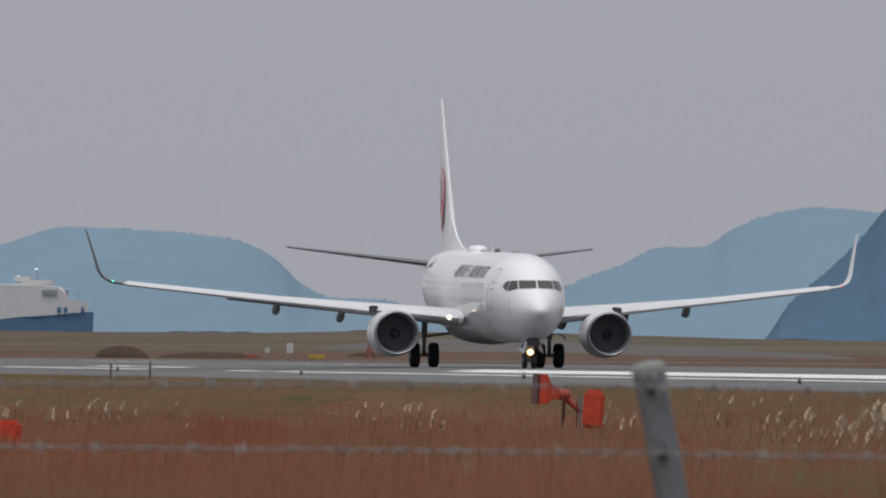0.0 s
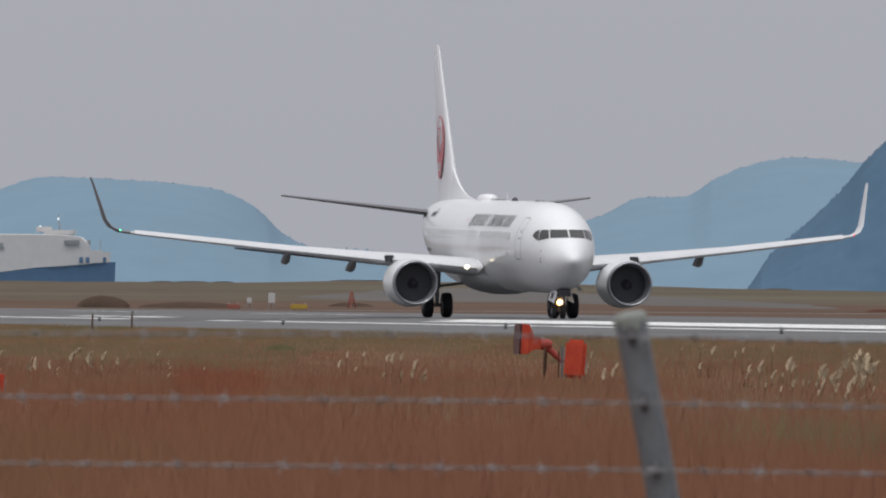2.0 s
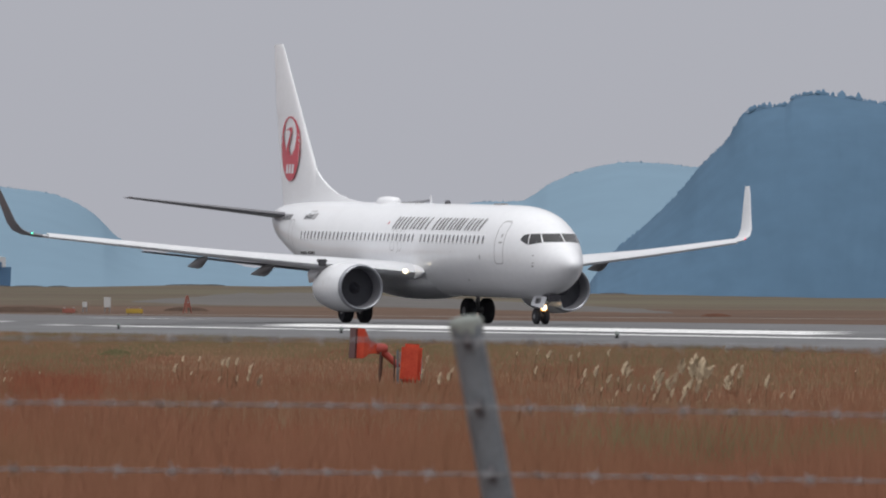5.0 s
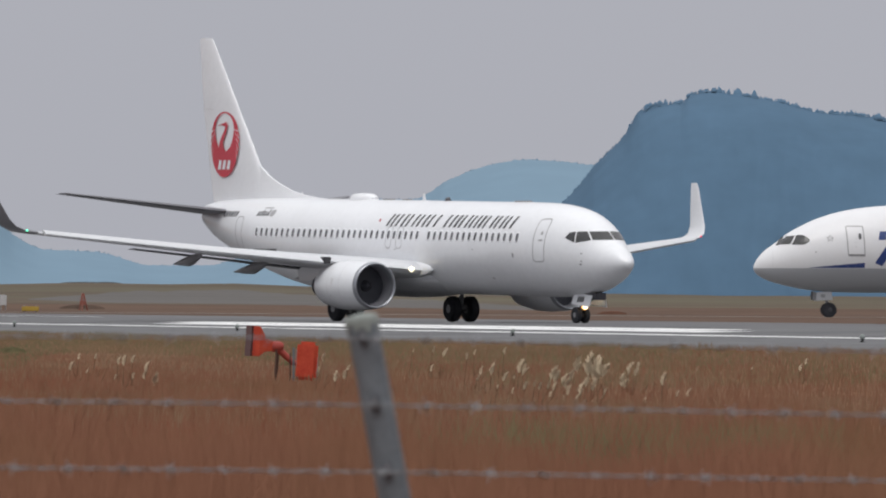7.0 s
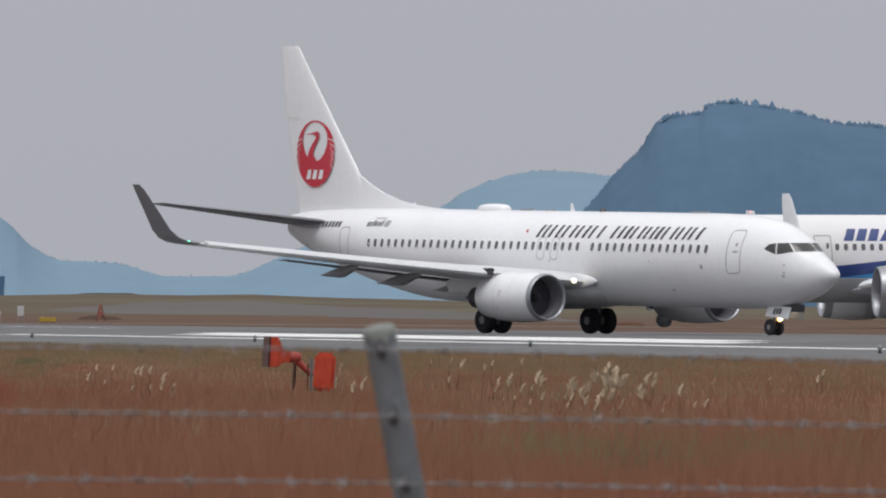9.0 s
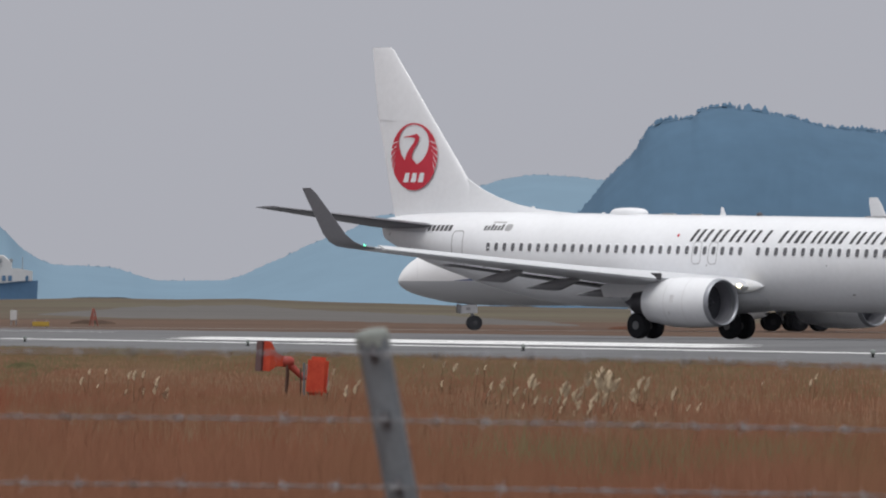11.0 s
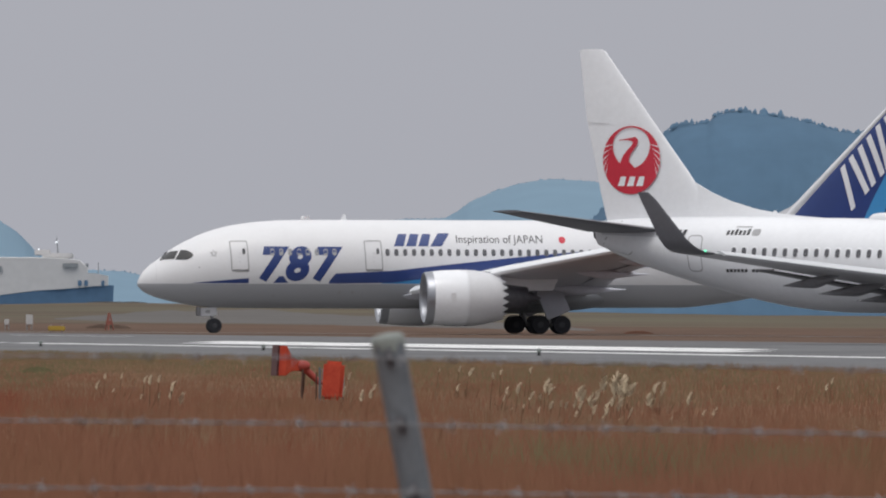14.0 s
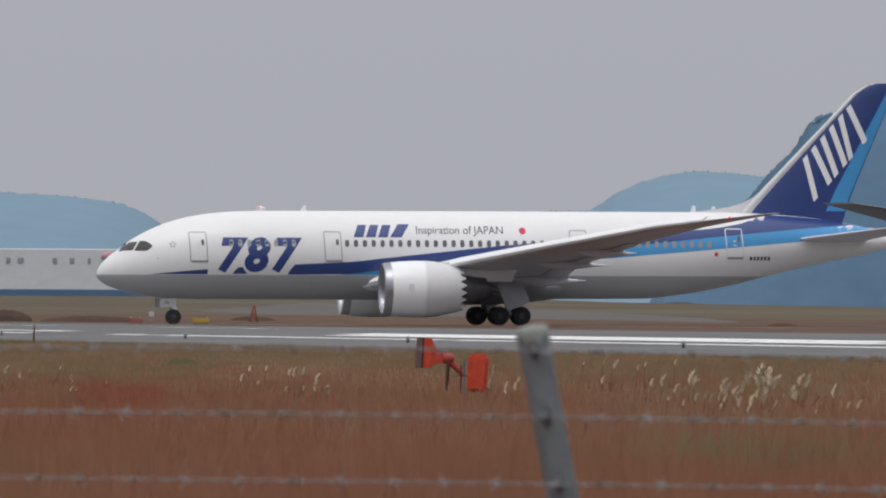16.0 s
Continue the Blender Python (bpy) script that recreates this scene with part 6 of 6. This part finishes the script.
silver_grass(((1158, 655, 1.0), (1168, 664, 0.8), (1180, 668, 0.9), (1201, 640, 0.9), (1194, 662, 0.8), (1226, 640, 1.4), (1244, 646, 1.0)), 224, 71)
silver_grass(((1209, 683, 0.75), (1220, 672, 0.65), (1232, 678, 0.75), (1247, 698, 0.4), (1155, 680, 0.45), (1190, 690, 0.55), (1204, 700, 0.45)), 200, 72)
silver_grass(((1284, 669, 0.9), (1293, 650, 0.8), (1303, 656, 0.6), (1316, 652, 0.6)), 228, 73)
silver_grass(((1362, 669, 0.75), (1379, 692, 0.5), (1402, 692, 0.6), (1330, 706, 0.4)), 200, 74)
silver_grass(((1103, 646, 0.9), (1112, 652, 0.6), (1074, 663, 0.7), (1054, 652, 0.7), (1037, 657, 0.5)), 228, 75)
silver_grass(((1112, 680, 0.5), (1137, 680, 0.5), (1128, 677, 0.4), (1090, 690, 0.35), (1066, 684, 0.3)), 202, 80)
silver_grass(((1011, 630, 0.45), (1028, 668, 0.4), (970, 692, 0.35), (1045, 690, 0.3), (1108, 690, 0.4), (1098, 668, 0.35)), 226, 81)
silver_grass(((1180, 704, 0.5), (1232, 708, 0.5), (1157, 697, 0.45), (1250, 690, 0.4), (1214, 712, 0.45), (1084, 708, 0.4), (1168, 684, 0.5), (1240, 668, 0.6)), 204, 82)
silver_grass(((968, 623, 0.6), (951, 617, 0.6), (948, 652, 0.55), (1022, 622, 0.5), (1077, 621, 0.5), (915, 622, 0.3)), 262, 76)
silver_grass(((307, 646, 0.7), (326, 630, 0.5), (336, 657, 0.35), (355, 631, 0.4)), 252, 77)
silver_grass(((391, 637, 0.55), (405, 635, 0.7), (420, 633, 0.6), (440, 649, 0.65), (437, 664, 0.6), (420, 665, 0.4), (460, 669, 0.8), (386, 665, 0.45)), 226, 78)
silver_grass(((747, 655, 0.7), (756, 632, 0.5), (779, 666, 0.7), (795, 662, 0.6), (800, 648, 0.5)), 228, 79)
for i, (px, py, d, c, sp, tall, big) in enumerate((
    (-300, 640, 262, 9, 0.5, 0.6, 0.8), (-215, 640, 262, 8, 0.45, 0.62, 0.85), (-130, 640, 268, 6, 0.4, 0.62, 0.8), (-85, 645, 262, 5, 0.35, 0.5, 0.8), (-10, 630, 275, 4, 0.3, 0.55, 0.6), (-170, 660, 246, 5, 0.5, 0.45, 0.7),
    (1560, 675, 245, 4, 0.5, 0.5, 0.6), (30, 690, 235, 5, 0.5, 0.42, 0.5))):
    pampas(px, py, d, c, sp, tall, 40 + i, big)


def scrub(px, depth, w, h, count, seed, label, material):
    """A low rounded thicket of many small twig clumps."""
    rng = random.Random(seed)
    q = spot(px, 545, depth)
    vs, fs = [], []
    for _ in range(count):
        a, r = rng.uniform(0, 2 * math.pi), math.sqrt(rng.random())
        x, y = w / 2 * r * math.cos(a), w * 0.35 * r * math.sin(a)
        z = h * (1 - r * r) ** 0.6 * rng.uniform(0.6, 1.05)
        s = (0.04 if w > 1 else 0.022) * rng.uniform(0.6, 1.6)
        i = len(vs)
        for _k in range(3):
            vs.append((x + rng.uniform(-s, s) * 1.4, y + rng.uniform(-s, s), z + rng.uniform(-s, s) * 1.6))
        fs.append((i, i + 1, i + 2))
    i0, wide = len(vs), 36
    for j in range(9):
        for i in range(wide):
            k, f = 2 * math.pi * i / wide, math.cos(math.pi / 2 * j / 8)
            b = 0.86 + 0.16 * noise.noise((3 * math.cos(k) + seed, 3 * math.sin(k), j * 0.6))
            vs.append((w / 2 * f * b * math.cos(k), w * 0.35 * f * b * math.sin(k), h * b * (1 - f * f) ** 0.5))
    for j in range(8):
        for i in range(wide):
            p, n = i0 + j * wide + i, i0 + j * wide + (i + 1) % wide
            fs.append((p, n, n + wide, p + wide))
    me = bpy.data.meshes.new("scrub")
    me.from_pydata(vs, [], fs)
    me.materials.append(material)
    soft_lit(me, (0, -0.6, 1))
    ob = tagged(new("scrub", me), label, "bush", kind="stuff")
    ob.location = (q.x, q.y, ground_z(q.x, q.y) - 0.05)


scrub(-108, 900, 3.9, 0.84, 14000, 5, "low dull brown thicket on the far grass", M_THICKET)
scrub(46, 905, 7.6, 0.4, 13000, 6, "low strip of brown scrub on the far grass", M_THICKET)
scrub(330, 930, 3.4, 0.3, 7500, 7, "low strip of brown scrub on the far grass", M_THICKET)
scrub(1268, 900, 2.1, 0.2, 6000, 10, "low reddish thicket on the far field", M_REDSCRUB)
for px, w in ((-5, 3.2), (48, 4.4), (104, 2.6), (330, 5.0), (372, 3.4), (1085, 3.5)):
    scrub(px, 1466, w, 0.16, 1500, 30 + px, "low dark scrub on the far shore bank", M_SHORE)
scrub(206, 352, 0.95, 0.19, 2600, 8, "small dark green tuft near the runway", M_GREEN)
scrub(700, 300, 0.6, 0.16, 1600, 9, "small dark green tuft in the dry field", M_GREEN)


# ---- fence ----
def fence_post():
    root = tagged(new("fence_post"), "leaning galvanised fence post with a pale rounded cap", "fence post")
    top = spot(825, 576, 24.0)
    foot = Vector((top.x + 0.192 * (top.z + 0.1), 24.0, -0.1))
    bm = bmesh.new()
    axis = (top - foot)
    rings = []
    q = axis.to_track_quat("Z", "Y").to_matrix()
    for f, r in ((0, 0.0345), (0.6, 0.0325), (1.0, 0.0305)):
        rings.append([foot.lerp(top, f) + q @ Vector((r * math.copysign(abs(math.cos(k)) ** 0.75, math.cos(k)), r * math.copysign(abs(math.sin(k)) ** 0.75, math.sin(k)), 0)) for k in [2 * math.pi * i / 28 for i in range(28)]])
    loft(bm, rings)
    shaft = part("shaft", bm, M_GALV, root, "dull grey steel shaft")
    bm = bmesh.new()
    u = axis.normalized()
    rings = []
    for s, r in ((-0.022, 0.0315), (0.0, 0.0335), (0.009, 0.0325), (0.015, 0.0275), (0.018, 0.013), (0.019, 0.001)):
        rings.append([top + u * s + q @ Vector((r * math.cos(k), r * math.sin(k), 0)) for k in [2 * math.pi * i / 28 for i in range(28)]])
    loft(bm, rings)
    part("cap", bm, M_CAP, root, "pale weathered cap")
    for py in (602, 720, 838):
        c = foot.lerp(top, (spot(826, py, 24).z - foot.z) / (top.z - foot.z)) + Vector((-0.003, -0.031, 0))
        bm = bmesh.new()
        box(bm, c, (0.016, 0.012, 0.036), pose(0, 0, 0, 0, -11), 0.003)
        clip = part("clip", bm, M_HOT, shaft, "dark wire clip")
        bm = bmesh.new()
        box(bm, c + Vector((-0.001, -0.009, 0.004)), (0.009, 0.01, 0.022), pose(0, 0, 0, 0, -11), 0.002)
        part("staple", bm, M_WIRE, clip)


fence_post()


def barb_mesh():
    bm = bmesh.new()
    for k in range(7):
        a = 2 * math.pi * k / 7
        rod(bm, (-0.006 + 0.002 * k, 0.0045 * math.cos(a * 2), 0.0045 * math.sin(a * 2)), (-0.004 + 0.002 * k, 0.0045 * math.cos(a * 2 + 1.6), 0.0045 * math.sin(a * 2 + 1.6)), 0.0016, None, 5)
    for e in ((0.006, -0.004, 0.016), (-0.012, 0.003, 0.013), (-0.007, 0.004, -0.016), (0.013, -0.004, -0.01)):
        rod(bm, (0, 0, 0), e, 0.0017, 0.0006, 5)
    me = bpy.data.meshes.new("barb")
    bm.to_mesh(me)
    bm.free()
    me.materials.append(M_BARB)
    return me


BARB = barb_mesh()


def barbed_wire(py, slope, seed, sag):
    rng = random.Random(seed)
    root = tagged(new("barbed_wire"), "twisted strand of grey barbed wire along the fence", "barbed wire", "fence wires")
    z0 = spot(826, py, 24.0).z
    x0, x1 = -1.6, 1.5

    def line(x):
        return Vector((x, 23.955, z0 - slope * (x - 0.046) - sag * math.sin((x - 0.046) * 1.05) ** 2))

    for ph in (0, math.pi):
        bm = bmesh.new()
        rings = []
        n = 330
        for i in range(n + 1):
            x = x0 + (x1 - x0) * i / n
            c = line(x) + Vector((0, 0.0014 * math.cos(x * 70 + ph), 0.0014 * math.sin(x * 70 + ph)))
            rings.append([c + Vector((0, 0.0013 * math.cos(k), 0.0013 * math.sin(k))) for k in [2 * math.pi * j / 6 for j in range(6)]])
        loft(bm, rings)
        part("strand", bm, M_WIRE, root)
    x = x0 + rng.uniform(0, 0.09)
    while x < x1:
        o = new("barb", BARB)
        o.parent = root
        o.matrix_basis = Matrix.Translation(line(x)) @ pose(0, 0, 0, rng.uniform(0, 360), rng.uniform(-10, 10), 0)
        x += 0.098 + rng.uniform(-0.012, 0.012)


barbed_wire(604, 0.009, 1, 0.012)
barbed_wire(721, 0.009, 2, 0.006)
barbed_wire(839, 0.008, 3, 0.004)

JET_PATH = (
    (0, -3.70, 544.42, 7.64),
    (0.5, -3.22, 542.67, 7.95),
    (1, -2.71, 540.93, 8.37),
    (1.5, -2.13, 539.19, 9.01),
    (2, -1.42, 537.46, 9.96),
    (2.5, -0.59, 535.75, 11.19),
    (3, 0.40, 534.04, 12.64),
    (3.5, 1.49, 532.35, 14.31),
    (4, 2.76, 530.68, 16.18),
    (4.5, 4.16, 529.02, 18.19),
    (5, 5.62, 527.39, 20.28),
    (7.5, 14.06, 520.46, 30.90),
    (8, 15.99, 519.40, 33.09),
    (8.5, 17.99, 518.38, 35.23),
    (9, 20.02, 517.40, 37.43),
    (9.5, 22.05, 516.47, 39.61),
    (10, 24.22, 515.59, 41.72),
    (12.5, 35.20, 513.38, 52.40),
    (13, 37.47, 513.27, 54.58),
    (13.5, 39.76, 513.19, 56.75),
    (14, 42.07, 513.13, 58.90),
    (14.5, 44.42, 513.08, 61.00),
    (15, 46.75, 513.05, 63.10),
    (15.5, 49.10, 513.01, 65.18),
    (16, 51.44, 512.98, 67.27),
)


def jet_pose(x, y, yaw):
    return pose(x, y, 0.892, 0, 0, yaw - 90)


def rolling(w, r, spots):
    """Wheels turn as far as the ground that they have covered."""
    gone, last = 0.0, spots[0][1]
    rows = []
    for t, p in spots:
        gone += (p - last).length
        last = p
        rows.append((t, Matrix.Translation(w.location) @ Matrix.Rotation(gone / r, 4, "Y")))
    walk(w, rows)


def motions():
    walk(jet, [(t, jet_pose(x, y, a)) for t, x, y, a in JET_PATH])
    ts = [k[0] for k in JET_PATH]
    for w in [o for o in jet.children_recursive if o.name.startswith("wheel")]:
        spots = []
        for i in range(0, 481, 4):
            t = i / 30
            m = jet_pose(*[float(np.interp(t, ts, [k[c] for k in JET_PATH])) for c in (1, 2, 3)])
            spots.append((t, m @ Vector((w.location.x, w.location.y, 0))))
        rolling(w, w.location.z, spots)
    turn = 180 + BIG_YAW
    go = Vector((-math.cos(radians(BIG_YAW)), -math.sin(radians(BIG_YAW)), 0))
    here = Vector((BIG_X, BIG_Y, BIG_Z))
    walk(big_jet, [(t, Matrix.Translation(here + go * BIG_SPEED * (t - 14.5)) @ pose(0, 0, 0, 0, BIG_DIP, turn)) for t in (0, 4, 8, 12, 16)])
    for w in [o for o in big_jet.children_recursive if o.name.startswith("wheel")]:
        rolling(w, w.location.z, [(i / 30, Vector((BIG_SPEED * i / 30, 0, 0))) for i in range(0, 481, 3)])
    for o in [o for o in big_jet.children if o.name.startswith("beacon")]:
        walk(o, [(t, Matrix.Translation(o.location) @ Matrix.Rotation(2 * math.pi * (t - 15.09) / 1.41, 4, "Z")) for t in [0.25 * i for i in range(65)]])
    walk(ship, [(t, pose(*SHIP(t))) for t in (0, 8, 16)])


BIG_YAW, BIG_X, BIG_Y, BIG_Z, BIG_SPEED, BIG_DIP = 9.2, -18.96, 860.0, 0.86, 6.47, 0.2


def SHIP(t):
    return ((-158 - 784 + 35.5 * t) / FOCAL * 4000 - 27, 4000, -1.5)


motions()
